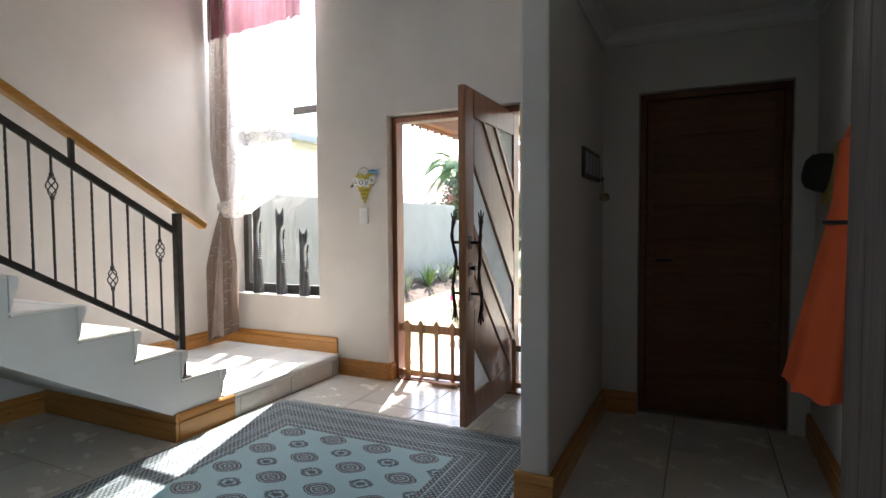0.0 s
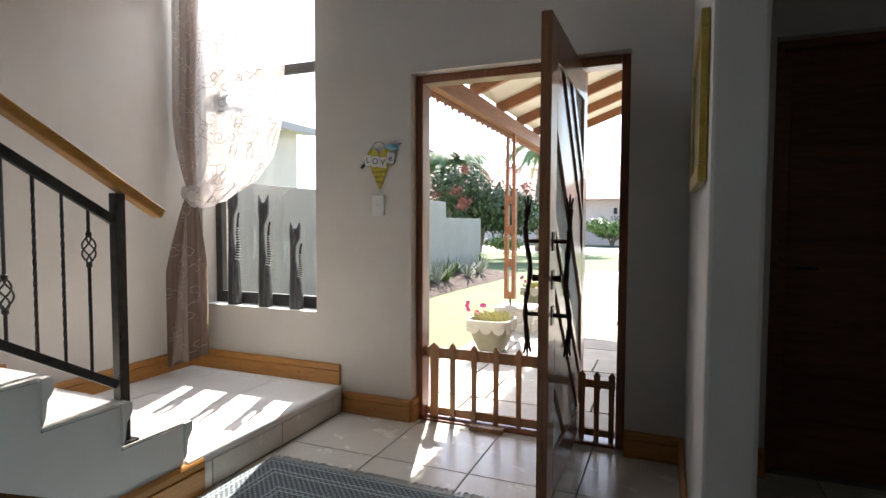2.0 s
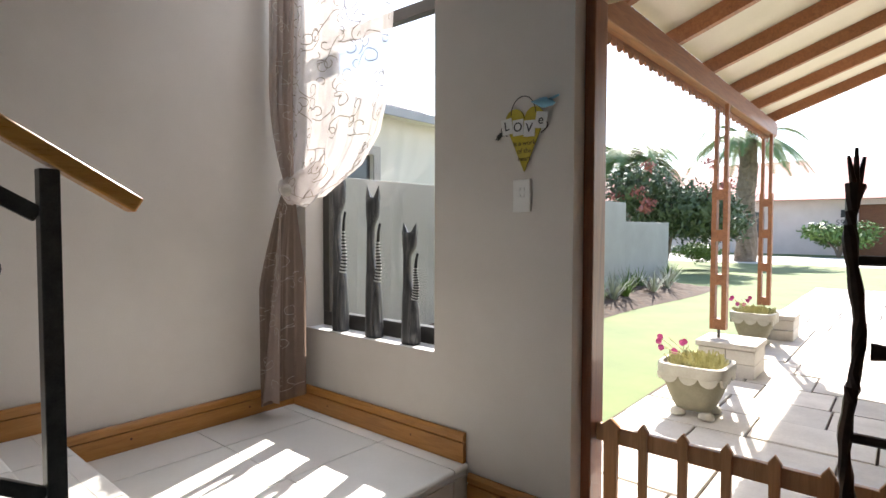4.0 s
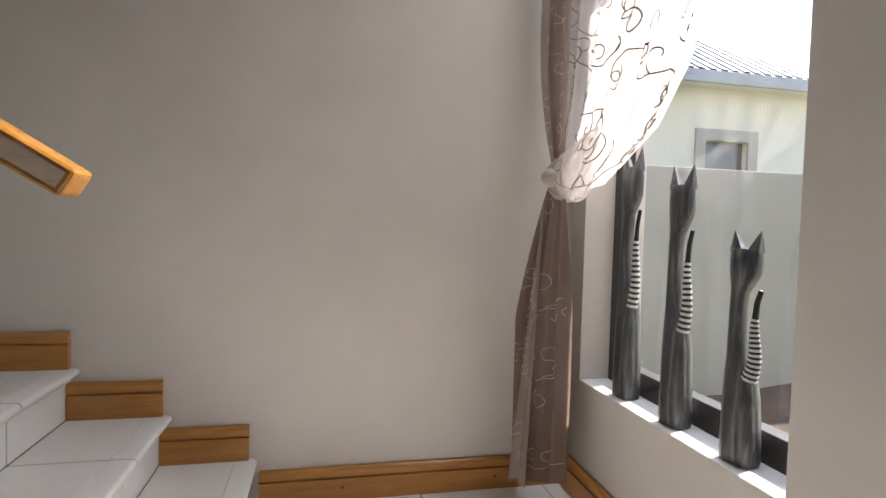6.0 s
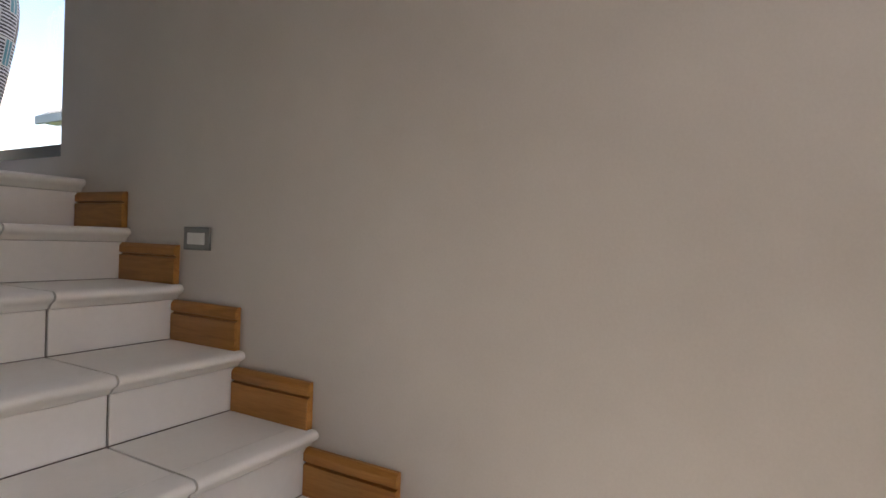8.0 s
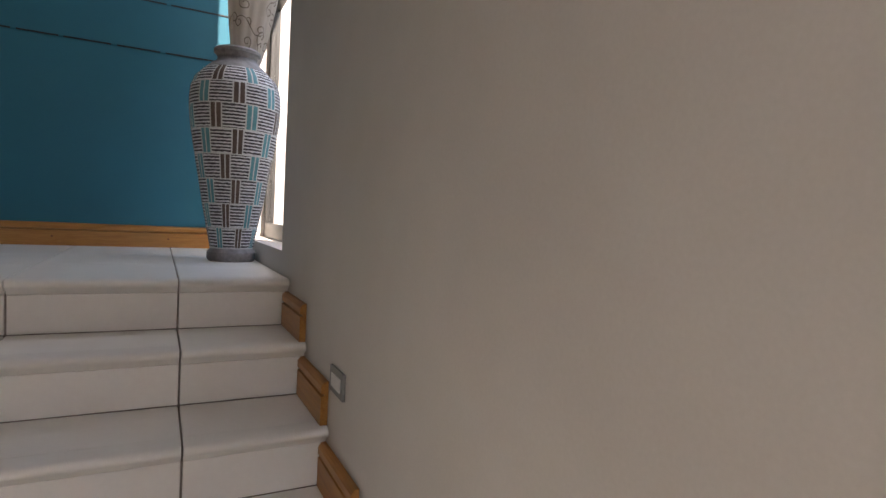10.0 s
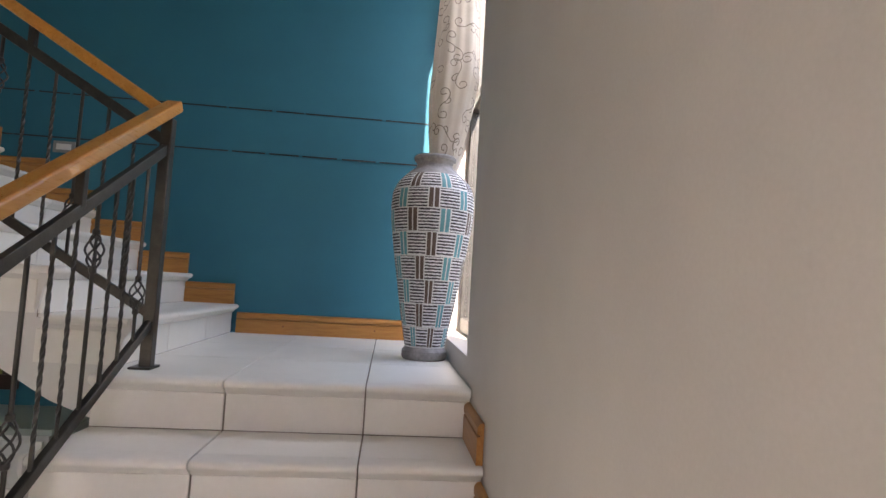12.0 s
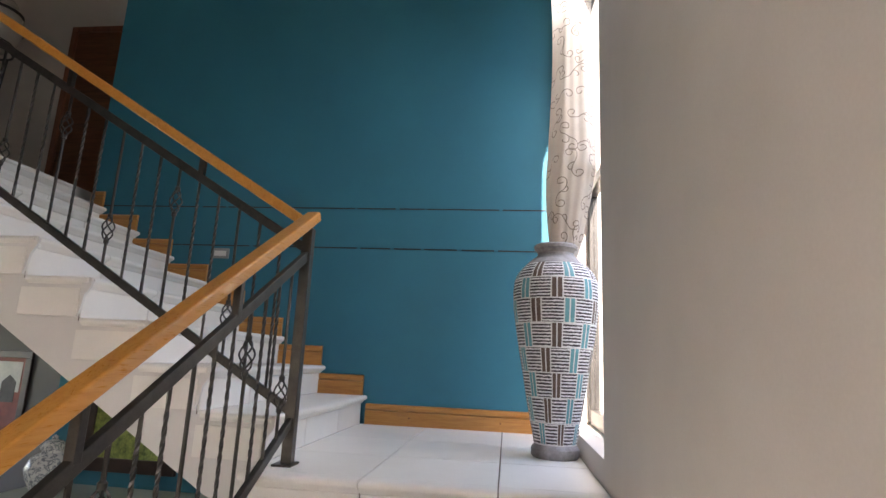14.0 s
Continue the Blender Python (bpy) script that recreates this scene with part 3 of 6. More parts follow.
for s in (1, -1):
    bm = bmesh.new()
    pts, rad = [], []
    for i in range(25):
        q = i / 24
        pts.append((2.71 + s * (0.085 + 0.008 * math.sin(q * 9)), DY0 + 0.075 + 0.014 * math.sin(q * 12.5 + 0.6), 0.70 + 0.56 * q))
        rad.append(0.009 + 0.0035 * math.sin(q * 21) ** 2 + (0.005 if i in (0, 24) else 0))
    tube(bm, pts, rad, 8)
    for a, b, n in ((0.02, 0.05, 3), (-0.02, 0.05, 3), (0.0, 0.065, 3)):
        tube(bm, [(pts[-1][0], pts[-1][1], pts[-1][2] - 0.02), (pts[-1][0] + a * 0.5, pts[-1][1] + a, pts[-1][2] + b)], [0.008, 0.003], 6)
        tube(bm, [(pts[0][0], pts[0][1], pts[0][2] + 0.02), (pts[0][0] + a * 0.5, pts[0][1] + a, pts[0][2] - b)], [0.009, 0.004], 6)
    for z in (1.13, 0.82):
        tube(bm, [(2.71 + s * 0.022, DY0 + 0.075, z), (2.71 + s * 0.086, DY0 + 0.075, z)], 0.009, 8)

    h_ob = under(smooth(part("pull_handle", bm, M_HANDLE, None, "dark bronze branch-shaped pull handle")), leaf)
    for z in (1.13, 0.82, 0.97):
        under(part("rose", a_box((2.71 + s * 0.0225 - 0.004, DY0 + 0.045, z - 0.04), (2.71 + s * 0.0225 + 0.004, DY0 + 0.10, z + 0.04), 0.003), M_HANDLE), leaf)
    bm = bmesh.new()
    tube(bm, [(2.71 + s * 0.026, DY0 + 0.07, 0.975), (2.71 + s * 0.06, DY0 + 0.07, 0.975)], [0.011, 0.016], 10)
    under(smooth(part("lock_knob", bm, M_HANDLE)), leaf)

gate = thing("picket_gate", (2.38, 0.13, 0), "low wooden picket pet gate across the front doorway", "gate")
for lo, hi in (((1.80, 0.118, 0.375), (2.69, 0.142, 0.44)), ((1.80, 0.118, 0.02), (2.69, 0.142, 0.07)), ((2.735, 0.118, 0.30), (2.93, 0.142, 0.345)), ((2.735, 0.118, 0.03), (2.93, 0.142, 0.07))):
    under(part("gate_rail", a_box(lo, hi, 0.004), M_GATE), gate)


def picket(x, w, z1, z0=0.0):
    bm = bmesh.new()
    prism(bm, [(x - w / 2, 0.10, z0), (x + w / 2, 0.10, z0), (x + w / 2, 0.10, z1 - 0.035), (x + w * 0.75, 0.10, z1 - 0.03), (x, 0.10, z1), (x - w * 0.75, 0.10, z1 - 0.03), (x - w / 2, 0.10, z1 - 0.035)], (0, 0.018, 0))
    bmesh.ops.bevel(bm, geom=list(bm.edges), offset=0.002, segments=1, affect="EDGES")
    return under(part("picket", bm, M_GATE), gate)


picket(1.865, 0.05, 0.475)
for i in range(6):
    picket(1.985 + i * 0.137, 0.028, 0.48)
for i in range(3):
    picket(2.755 + i * 0.078, 0.028, 0.40)
tagged(part("door_wedge", a_box((2.13, 0.0, 0.0), (2.33, 0.05, 0.028), 0.006), M_GATE), "small wooden wedge block lying on the floor tiles", "wedge")

# ---- passage beyond the dividing wall ----
hd = thing("door_2", (0, 0, 0), "closed dark-stained panelled wooden passage door", "door", kind="structure")
for lo, hi in (((3.622, 0.06, 0), (3.66, 0.16, 2.058)), ((4.42, 0.06, 0), (4.458, 0.16, 2.058)), ((3.66, 0.06, 2.02), (4.42, 0.16, 2.058))):
    part("jamb", a_box(lo, hi, 0.004), M_DARKDOOR, hd)
part("leaf", a_box((3.664, 0.10, 0.008), (4.416, 0.14, 2.016), 0.003), M_DARKDOOR, hd)
for i in range(9):
    part("board", a_box((3.70, 0.088, 0.06 + i * 0.216), (4.38, 0.099, 0.06 + i * 0.216 + 0.206), 0.004), M_DARKDOOR, hd)
# unseen board added outside the wall to stop sunlight leaking round the jambs
part("lining", a_box((3.55, 0.2505, -0.1), (4.55, 0.29, 2.12)), M_DARKDOOR, hd)
bm = bmesh.new()
tube(bm, [(3.73, 0.086, 1.0), (3.73, 0.045, 1.0), (3.82, 0.045, 1.0)], 0.008, 8)
smooth(part("door_handle", bm, M_HANDLE, hd))

M_ORANGE = surface("orange_cotton", (0.62, 0.085, 0.015), (0.74, 0.12, 0.028), 5, 0.8, 220, 0.3)
dress = thing("orange_dress", (4.45, -1.0, 0.5), "bright orange sleeveless dress hanging on the passage wall", "dress")
bm = bmesh.new()
rings, n = [], 40
for i in range(22):
    q = i / 21
    z = 1.575 - q * 1.02
    w = 0.04 + 0.018 * min(1, q * 8) if q < 0.25 else 0.058 + (q - 0.25) * 0.10
    cx = 4.532 - 0.10 * max(0, q - 0.2)
    cy = -1.0
    row = []
    for k in range(n):
        a = k * math.tau / n
        fold = 1 + (0.16 * math.sin(a * 7 + q) * max(0, q - 0.15))
        row.append(bm.verts.new((cx + w * math.cos(a) * fold * 0.95, cy + w * 1.9 * math.sin(a) * fold, z + (0.012 * math.sin(a * 7) if i == 21 else 0))))
    rings.append(row)
for r0, r1 in zip(rings, rings[1:]):
    for k in range(n):
        bm.faces.new((r0[k], r0[(k + 1) % n], r1[(k + 1) % n], r1[k]))
under(smooth(part("skirt", bm, M_ORANGE), 80), dress)
bm = bmesh.new()
for s in (-1, 1):
    tube(bm, [(4.515, -1.0 + s * 0.05, 1.55), (4.53, -1.0 + s * 0.04, 1.62), (4.552, -1.0, 1.68)], 0.008, 6)
under(part("strap", bm, M_ORANGE), dress)
bm = bmesh.new()
tube(bm, [(4.515 + 0.068 * math.cos(a * math.tau / 24), -1.0 + 0.125 * math.sin(a * math.tau / 24), 1.24) for a in range(25)], 0.009, 6)
under(part("belt", bm, surface("black_belt", (0.01, 0.01, 0.01), (0.02, 0.02, 0.02), 10, 0.5, 100, 0.1)), dress)
part("coat_hook", a_box((4.54, -1.012, 1.66), (4.569, -0.988, 1.70), 0.004), M_HANDLE)
tagged(bpy.data.objects["coat_hook"], "small dark metal coat hook on the passage wall", "hook")

hat = thing("sun_hat", (4.51, -0.55, 1.47), "dark hat with a yellow brim hanging on the wall", "hat")
M_HATD = surface("black_felt", (0.012, 0.011, 0.01), (0.025, 0.022, 0.02), 9, 0.9, 150, 0.3)
M_HATY = surface("straw_yellow", (0.35, 0.27, 0.06), (0.5, 0.4, 0.12), 14, 0.8, 120, 0.4)
bm = bmesh.new()
lathe(bm, [(0.155, -0.01), (0.15, 0.0), (0.10, 0.012), (0.09, 0.012), (0.09, 0.0)], 32)
b_ob = part("brim", bm, M_HATY)
bm = bmesh.new()
lathe(bm, [(0.095, 0.0), (0.092, 0.05), (0.08, 0.09), (0.05, 0.11), (0.01, 0.115)], 32)
c_ob = part("crown", bm, M_HATD)
for o in (b_ob, c_ob):
    smooth(o)
    o.parent = hat
hat.rotation_euler = (0, radians(-80), 0)
hat.location = (4.54, -0.55, 1.47)

rack = thing("key_rack", (3.405, -0.45, 1.55), "small dark key rack with keys on the dividing wall", "key rack")
under(part("board", a_box((3.402, -0.72, 1.49), (3.418, -0.24, 1.655), 0.004), surface("dark_board", (0.03, 0.028, 0.028), (0.06, 0.055, 0.05), 10, 0.5, 100, 0.1)), rack)
M_CARD = surface("pale_card", (0.35, 0.37, 0.4), (0.5, 0.52, 0.55), 12, 0.6, 100, 0.05)
for i in range(4):
    under(part("card", a_box((3.4185, -0.69 + i * 0.11, 1.515), (3.4205, -0.61 + i * 0.11, 1.63), 0.0005), M_CARD), rack)
for i in range(3):
    y = -0.34 + i * 0.035
    bm = bmesh.new()
    tube(bm, [(3.418, y, 1.50), (3.445, y, 1.495), (3.447, y, 1.515)], 0.003, 6)
    under(part("hook", bm, M_HANDLE), rack)
bm = bmesh.new()
tube(bm, [(3.445 + 0.0, -0.29 + 0.028 * math.cos(a * math.tau / 20), 1.46 + 0.028 * math.sin(a * math.tau / 20)) for a in range(21)], 0.003, 6)
box(bm, (3.441, -0.30, 1.37), (3.444, -0.285, 1.435))
lathe(bm, [(0.005, 0), (0.03, 0.012), (0.032, 0.03), (0.02, 0.05), (0.004, 0.055)], 14, (3.452, -0.27, 1.37))
tagged(part("key_bunch", bm, surface("brass_keys", (0.3, 0.22, 0.1), (0.45, 0.36, 0.2), 20, 0.35, 100, 0.1, 0.9)), "bunch of brass keys with a round fob on the key rack", "keys")
nl = thing("side_door", (4.37, -2.3, 0), "open weathered grey-brown wooden door leaf beside the passage", "door")
M_WEATHER = timber("weathered_wood", (0.03, 0.024, 0.02), (0.07, 0.058, 0.05), (0.13, 0.115, 0.10), "z", 0.65, 0.0)
for i in range(5):
    under(part("board", a_box((4.335, -2.86 + i * 0.18, 0.01), (4.375, -2.685 + i * 0.18, 2.03), 0.006), M_WEATHER), nl)
for z in (0.3, 1.0, 1.7):
    under(part("ledge", a_box((4.376, -2.85, z), (4.396, -1.97, z + 0.12), 0.004), M_WEATHER), nl)

gp = thing("framed_picture", (3.268, -0.7, 1.55), "small picture in a gilt frame on the dividing wall", "picture")
M_GILT = surface("gilt_frame", (0.33, 0.22, 0.04), (0.52, 0.38, 0.09), 20, 0.35, 120, 0.3, 0.6)
M_ART = surface("dim_painting", (0.15, 0.13, 0.08), (0.42, 0.36, 0.25), 9, 0.6, 60, 0.2)
ya, yb, za, zb = -1.32, -0.72, 1.32, 1.78
for lo, hi in (((3.245, ya, za), (3.2685, yb, za + 0.05)), ((3.245, ya, zb - 0.05), (3.2685, yb, zb)), ((3.246, ya, za + 0.05), (3.2685, ya + 0.05, zb - 0.05)), ((3.246, yb - 0.05, za + 0.05), (3.2685, yb, zb - 0.05))):
    under(part("frame_side", a_box(lo, hi, 0.006), M_GILT), gp)
under(part("canvas", a_box((3.256, ya + 0.05, za + 0.05), (3.266, yb - 0.05, zb - 0.05)), M_ART), gp)

# ---- wall things beside the door ----
sw = thing("light_switch", (1.540, 0, 1.31), "white four-rocker light switch plate", "light switch")
under(part("plate", a_box((1.500, -0.014, 1.246), (1.580, -0.001, 1.374), 0.006), M_WHITE), sw)
for i in range(2):
    for j in range(2):
        under(part("rocker", a_box((1.525 + i * 0.018, -0.017, 1.302 + j * 0.024), (1.537 + i * 0.018, -0.0115, 1.318 + j * 0.024), 0.002), M_WHITE), sw)

M_YEL = surface("mustard_enamel", (0.42, 0.33, 0.02), (0.58, 0.47, 0.05), 18, 0.5, 90, 0.2)
M_BLUEB = surface("blue_enamel", (0.12, 0.30, 0.42), (0.2, 0.42, 0.55), 20, 0.5, 90, 0.1)
M_INK = surface("black_ink", (0.012, 0.012, 0.012), (0.025, 0.025, 0.025), 20, 0.6, 90, 0.05)
M_SCRIPT = surface("brown_ink", (0.09, 0.06, 0.012), (0.13, 0.085, 0.02), 20, 0.6, 90, 0.05)
M_TAG = surface("white_tin", (0.66, 0.65, 0.62), (0.76, 0.75, 0.72), 16, 0.5, 90, 0.1)
heart = thing("heart_sign", (1.548, -0.005, 1.5), "yellow tin heart sign with lettered tags and a blue bird", "wall sign")
bm = bmesh.new()
pts = []
pts.append((1.550, -0.012, 1.402))
for s in (1, -1):
    for i in range(15):
        a = math.pi * (i / 14 if s > 0 else 1 - i / 14)
        a = math.pi - a if s < 0 else a
        pts.append((1.550 + s * 0.044 + 0.044 * math.cos(a), -0.012, 1.598 + 0.05 * math.sin(a)))
prism(bm, pts, (0, 0.006, 0))
under(part("heart_plate", bm, M_YEL), heart)


def words(text, size, m, mat_, parent, name="lettering"):
    cu = bpy.data.curves.new(name, "FONT")
    cu.body, cu.size, cu.extrude, cu.align_x, cu.align_y = text, size, 0.0006, "CENTER", "CENTER"
    tmp = bpy.data.objects.new(name, cu)
    scene.collection.objects.link(tmp)
    bpy.context.view_layer.update()
    me = bpy.data.meshes.new_from_object(tmp.evaluated_get(bpy.context.evaluated_depsgraph_get()))
    bpy.data.objects.remove(tmp)
    me.transform(m)
    me.materials.clear()
    me.materials.append(mat_)
    ob = new(name, me)
    return under(ob, parent)


for i, (ch, dz, tilt) in enumerate((("L", -0.004, -8), ("O", -0.012, -2), ("V", -0.020, 3), ("e", 0.006, 8))):
    cx, cz = 1.477 + i * 0.051, 1.585 + dz
    bm = bmesh.new()
    box(bm, (-0.0245, 0, -0.031), (0.0245, 0.003, 0.031), 0.001)
    bm.transform(pose(cx, -0.022, cz, 0, tilt, 0))
    under(part("letter_tag", bm, M_TAG), heart)
    words(ch, 0.05, pose(cx, -0.0235, cz, 90, 0, 0) @ pose(0, 0, 0, 0, 0, -tilt), M_INK, heart)
for i, line in enumerate(("is a work", "of the", "heart")):
    words(line, 0.027, pose(1.552, -0.0135, 1.512 - i * 0.030, 90, 0, 0), M_SCRIPT, heart)
bm = bmesh.new()
tube(bm, [(1.545 + 0.055 * math.cos(math.pi * i / 16), -0.012, 1.625 + 0.068 * math.sin(math.pi * i / 16)) for i in range(17)], 0.0018, 6)
for s in (-1, 1):
    tube(bm, [(1.55 + s * (0.075 + 0.03 * math.sin(i / 12 * math.pi)), -0.014, 1.60 - 0.055 * i / 12) for i in range(13)], 0.0018, 6)
under(part("wire_loop", bm, M_IRON), heart)
bm = bmesh.new()
prof = [(0.001, -0.05), (0.008, -0.03), (0.018, -0.005), (0.02, 0.012), (0.013, 0.03), (0.012, 0.04), (0.002, 0.055)]
lathe(bm, prof, 14)
bm.transform(pose(1.635, -0.022, 1.655, 0, 100, 0))
tube(bm, [(1.66, -0.02, 1.66), (1.70, -0.015, 1.675)], [0.012, 0.006], 6, 0.4)
under(smooth(part("tin_bird", bm, M_BLUEB, None, "small blue painted tin bird")), heart)
bm = bmesh.new()
for i in range(5):
    tube(bm, [(1.455 - 0.006 * i, -0.012, 1.552 + 0.01 * math.sin(i)), (1.44 - 0.006 * i, -0.012, 1.54 + 0.012 * math.cos(i * 2))], [0.007, 0.001], 5)
under(part("tin_leaf", bm, M_INK), heart)

for nm, lo, hi, glo, ghi in (("step_light", (0.0, -2.335, 1.143), (0.008, -2.215, 1.213), (0.007, -2.315, 1.16), (0.0105, -2.235, 1.196)),
                             ("step_light", (2.26, BLUE_Y, 2.405), (2.385, BLUE_Y + 0.008, 2.475), (2.28, BLUE_Y + 0.007, 2.422), (2.365, BLUE_Y + 0.0105, 2.458))):
    sl_ = thing(nm, lo, "small recessed stair light with a grey metal rim", "step light", "stair lights")
    under(part("rim", a_box(lo, hi, 0.002), surface("grey_metal_rim", (0.26, 0.26, 0.25), (0.33, 0.33, 0.32), 20, 0.45, 100, 0.05, 0.5)), sl_)
    under(part("lens", a_box(glo, ghi, 0.001), M_TAG), sl_)

# no groove is cut: its shade is put in as raised black strips
for z in (2.497, 2.772):
    bm = bmesh.new()
    x = 0.02
    random.seed(int(z * 10))
    while x < 3.3:
        L = random.uniform(0.15, 0.5)
        box(bm, (x, BLUE_Y + 0.0005, z - 0.004), (min(x + L, 3.34), BLUE_Y + 0.004, z + 0.004))
        x += L + random.uniform(0.005, 0.03)
    tagged(part("trim", bm, M_INK), "thin broken black strip on the teal wall, painted shade of a groove", "groove", kind="structure")

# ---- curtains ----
# one tied curtain in three tones: pale panel, mid edge and pleat, darkest tail
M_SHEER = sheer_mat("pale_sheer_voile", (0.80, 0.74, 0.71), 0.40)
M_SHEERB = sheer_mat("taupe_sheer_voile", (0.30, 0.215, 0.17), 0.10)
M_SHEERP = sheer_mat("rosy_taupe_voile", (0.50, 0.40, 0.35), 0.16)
M_CREAM = sheer_mat("cream_voile", (0.66, 0.60, 0.53), 0.05)
M_ROSE = sheer_mat("dusty_rose_cloth", (0.17, 0.065, 0.08), 0.03)
M_STITCH = surface("dull_gold_embroidery", (0.17, 0.14, 0.112), (0.27, 0.225, 0.185), 30, 0.7, 120, 0.1)
M_STITCHP = surface("pale_embroidery", (0.50, 0.44, 0.39), (0.62, 0.56, 0.50), 30, 0.7, 120, 0.1)


def cloth(bm, fn, nu, nv):
    g = [[bm.verts.new(fn(i / nu, j / nv)) for i in range(nu + 1)] for j in range(nv + 1)]
    for j in range(nv):
        for i in range(nu):
            bm.faces.new((g[j][i], g[j][i + 1], g[j + 1][i + 1], g[j + 1][i]))
    return bm


def scrolls(fn, ru, rv, count, seed, lift, width=0.0032, size=1.0):
    """Embroidered tendrils laid along a cloth surface fn(u, v); ru, rv: its metres across and down."""
    rnd = random.Random(seed)
    bm = bmesh.new()
    def ribbon(pts):
        prev = None
        for (u0, v0), (u1, v1) in zip(pts, pts[1:]):
            if not (0.02 < u0 < 0.98 and 0.01 < v0 < 0.99 and 0.02 < u1 < 0.98 and 0.01 < v1 < 0.99):
                prev = None
                continue
            a, b = Vector(fn(u0, v0)), Vector(fn(u1, v1))
            d = b - a
            if d.length < 1e-5:
                continue
            n = (Vector(fn(min(u0 + 0.01, 1), v0)) - a).cross(Vector(fn(u0, min(v0 + 0.01, 1))) - a)
            if n.length < 1e-9:
                continue
            n.normalize()
            s = d.cross(n).normalized() * width
            a, b = a + n * lift, b + n * lift
            p, q = bm.verts.new(b - s), bm.verts.new(b + s)
            if prev is None:
                prev = (bm.verts.new(a - s), bm.verts.new(a + s))
            bm.faces.new((prev[0], prev[1], q, p))
            prev = (p, q)
    cols = max(1, round(math.sqrt(count * ru / rv)))
    lines = max(1, round(count / cols))
    for k in range(cols * lines):
        cu = (k % cols + 0.5 * ((k // cols) % 2) + rnd.uniform(0.1, 0.6)) / cols
        cv = (k // cols + rnd.uniform(0.2, 0.8)) / lines
        turn, hand = rnd.uniform(0, math.tau), rnd.choice((-1, 1))
        # an S-shaped tendril that curls up at both ends, and a short curled branch
        for length, tight, start, grow in ((0.40, 68, -0.5, 1.0), (0.17, 105, 0.0, 0.8)):
            length, tight = length * size * rnd.uniform(0.85, 1.15), tight / size
            n, a, x, y = 46, turn + (0.9 if start == 0 else 0), 0.0, 0.0
            fwd, back = [(0.0, 0.0)], []
            for i in range(n):
                q = i / n
                a += hand * tight * q * length / 2 / n
                x, y = x + math.cos(a) * length / 2 / n, y + math.sin(a) * length / 2 / n
                fwd.append((x, y))
            if start < 0:
                back = [(-p[0], -p[1]) for p in reversed(fwd[1:])]
            ribbon([(cu + p[0] / ru, cv + p[1] / rv) for p in back + fwd])
    return bm


def fold(x, n, amp):
    return amp * math.sin(x * math.tau * n) + amp * 0.45 * math.sin(x * math.tau * n * 2.3 + 1.1)


cur = thing("sheer_curtain", (0.06, -0.14, 1.41), "tied-back sheer curtain with embroidered scrolls at the entrance window", "curtain")
Z_TIE = 1.41


EDGE = ((0.0, 1.05), (0.35, 0.99), (0.55, 0.93), (0.78, 0.89), (0.88, 0.82), (0.95, 0.69), (1.0, 0.49))


def upper_sheer(u, v):
    """Hangs wide at the top and is gathered to the tie."""
    z = 3.35 - v * (3.35 - Z_TIE + 0.02)
    q = max(0.0, (v - 0.42) / 0.58)
    right = 0.45
    for (va, ra), (vb, rb) in zip(EDGE, EDGE[1:]):
        if va <= v <= vb:
            right = ra + (rb - ra) * (v - va) / (vb - va)
    x = 0.06 + (right - 0.06) * u
    zz = z + 0.10 * (1 - u) * q ** 4 - 0.13 * math.sin(math.pi * u) * q ** 4
    y = -0.075 - fold(u * 1.0 + v * 0.08, 5, 0.014) - 0.075 * (q ** 3) * math.sin(math.pi * u)
    return (x, y, zz)


def side_sheer(u, v):
    """The dense gathered edge beside the wall."""
    z = 3.35 - v * (3.35 - Z_TIE)
    g = max(0.0, (v - 0.70) / 0.30) ** 2
    w = (0.20 - 0.04 * v) * (1 - 0.48 * g)
    return (0.045 + 0.10 * g + w * u, -0.115 - fold(u, 3.5, 0.016) * (1 - 0.5 * g) - 0.03 * v - 0.03 * (1 - u) ** 2 * (1 - g), z)


def lower_sheer(u, v):
    """The tail below the tie."""
    z = Z_TIE - 0.01 - v * (1.20 - 0.10 * u)
    s = min(1, v * 2.2) ** 0.8
    w = 0.07 + 0.175 * s + 0.02 * v
    return (0.02 + 0.11 * (1 - s) + w * u - 0.008 * v, -0.13 - fold(u + 0.05 * v, 4.5, 0.017) * min(1, v * 3) - (0.04 * math.sin(math.pi * u) + 0.085 * (1 - u) ** 1.5) * (0.15 + 0.85 * s), z)


def flap(u, v):
    """A loose pleat that opens like a narrow triangle in front of the tail."""
    z = Z_TIE - 0.14 - v * (1.02 - 0.05 * u + 0.06 * abs(u - 0.5))
    w = 0.012 + 0.15 * v
    return (0.175 - 0.015 * v + w * (u - 0.5), -0.195 - 0.05 * v - fold(u, 1.2, 0.014) * v - 0.03 * v * math.sin(math.pi * u), z)


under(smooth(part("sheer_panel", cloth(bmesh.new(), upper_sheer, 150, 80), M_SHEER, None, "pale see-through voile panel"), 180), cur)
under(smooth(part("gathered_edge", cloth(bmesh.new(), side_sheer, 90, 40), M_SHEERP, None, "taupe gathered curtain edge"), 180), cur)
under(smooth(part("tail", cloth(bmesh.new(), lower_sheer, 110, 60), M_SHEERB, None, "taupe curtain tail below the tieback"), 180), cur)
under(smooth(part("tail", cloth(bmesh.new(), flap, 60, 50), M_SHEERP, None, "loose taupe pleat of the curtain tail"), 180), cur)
under(tagged(part("embroidery", scrolls(flap, 0.17, 1.12, 8, 15, -0.006, 0.0015, 1.0), M_STITCHP, None, "pale stitched scrolls"), kind="stuff"), cur)
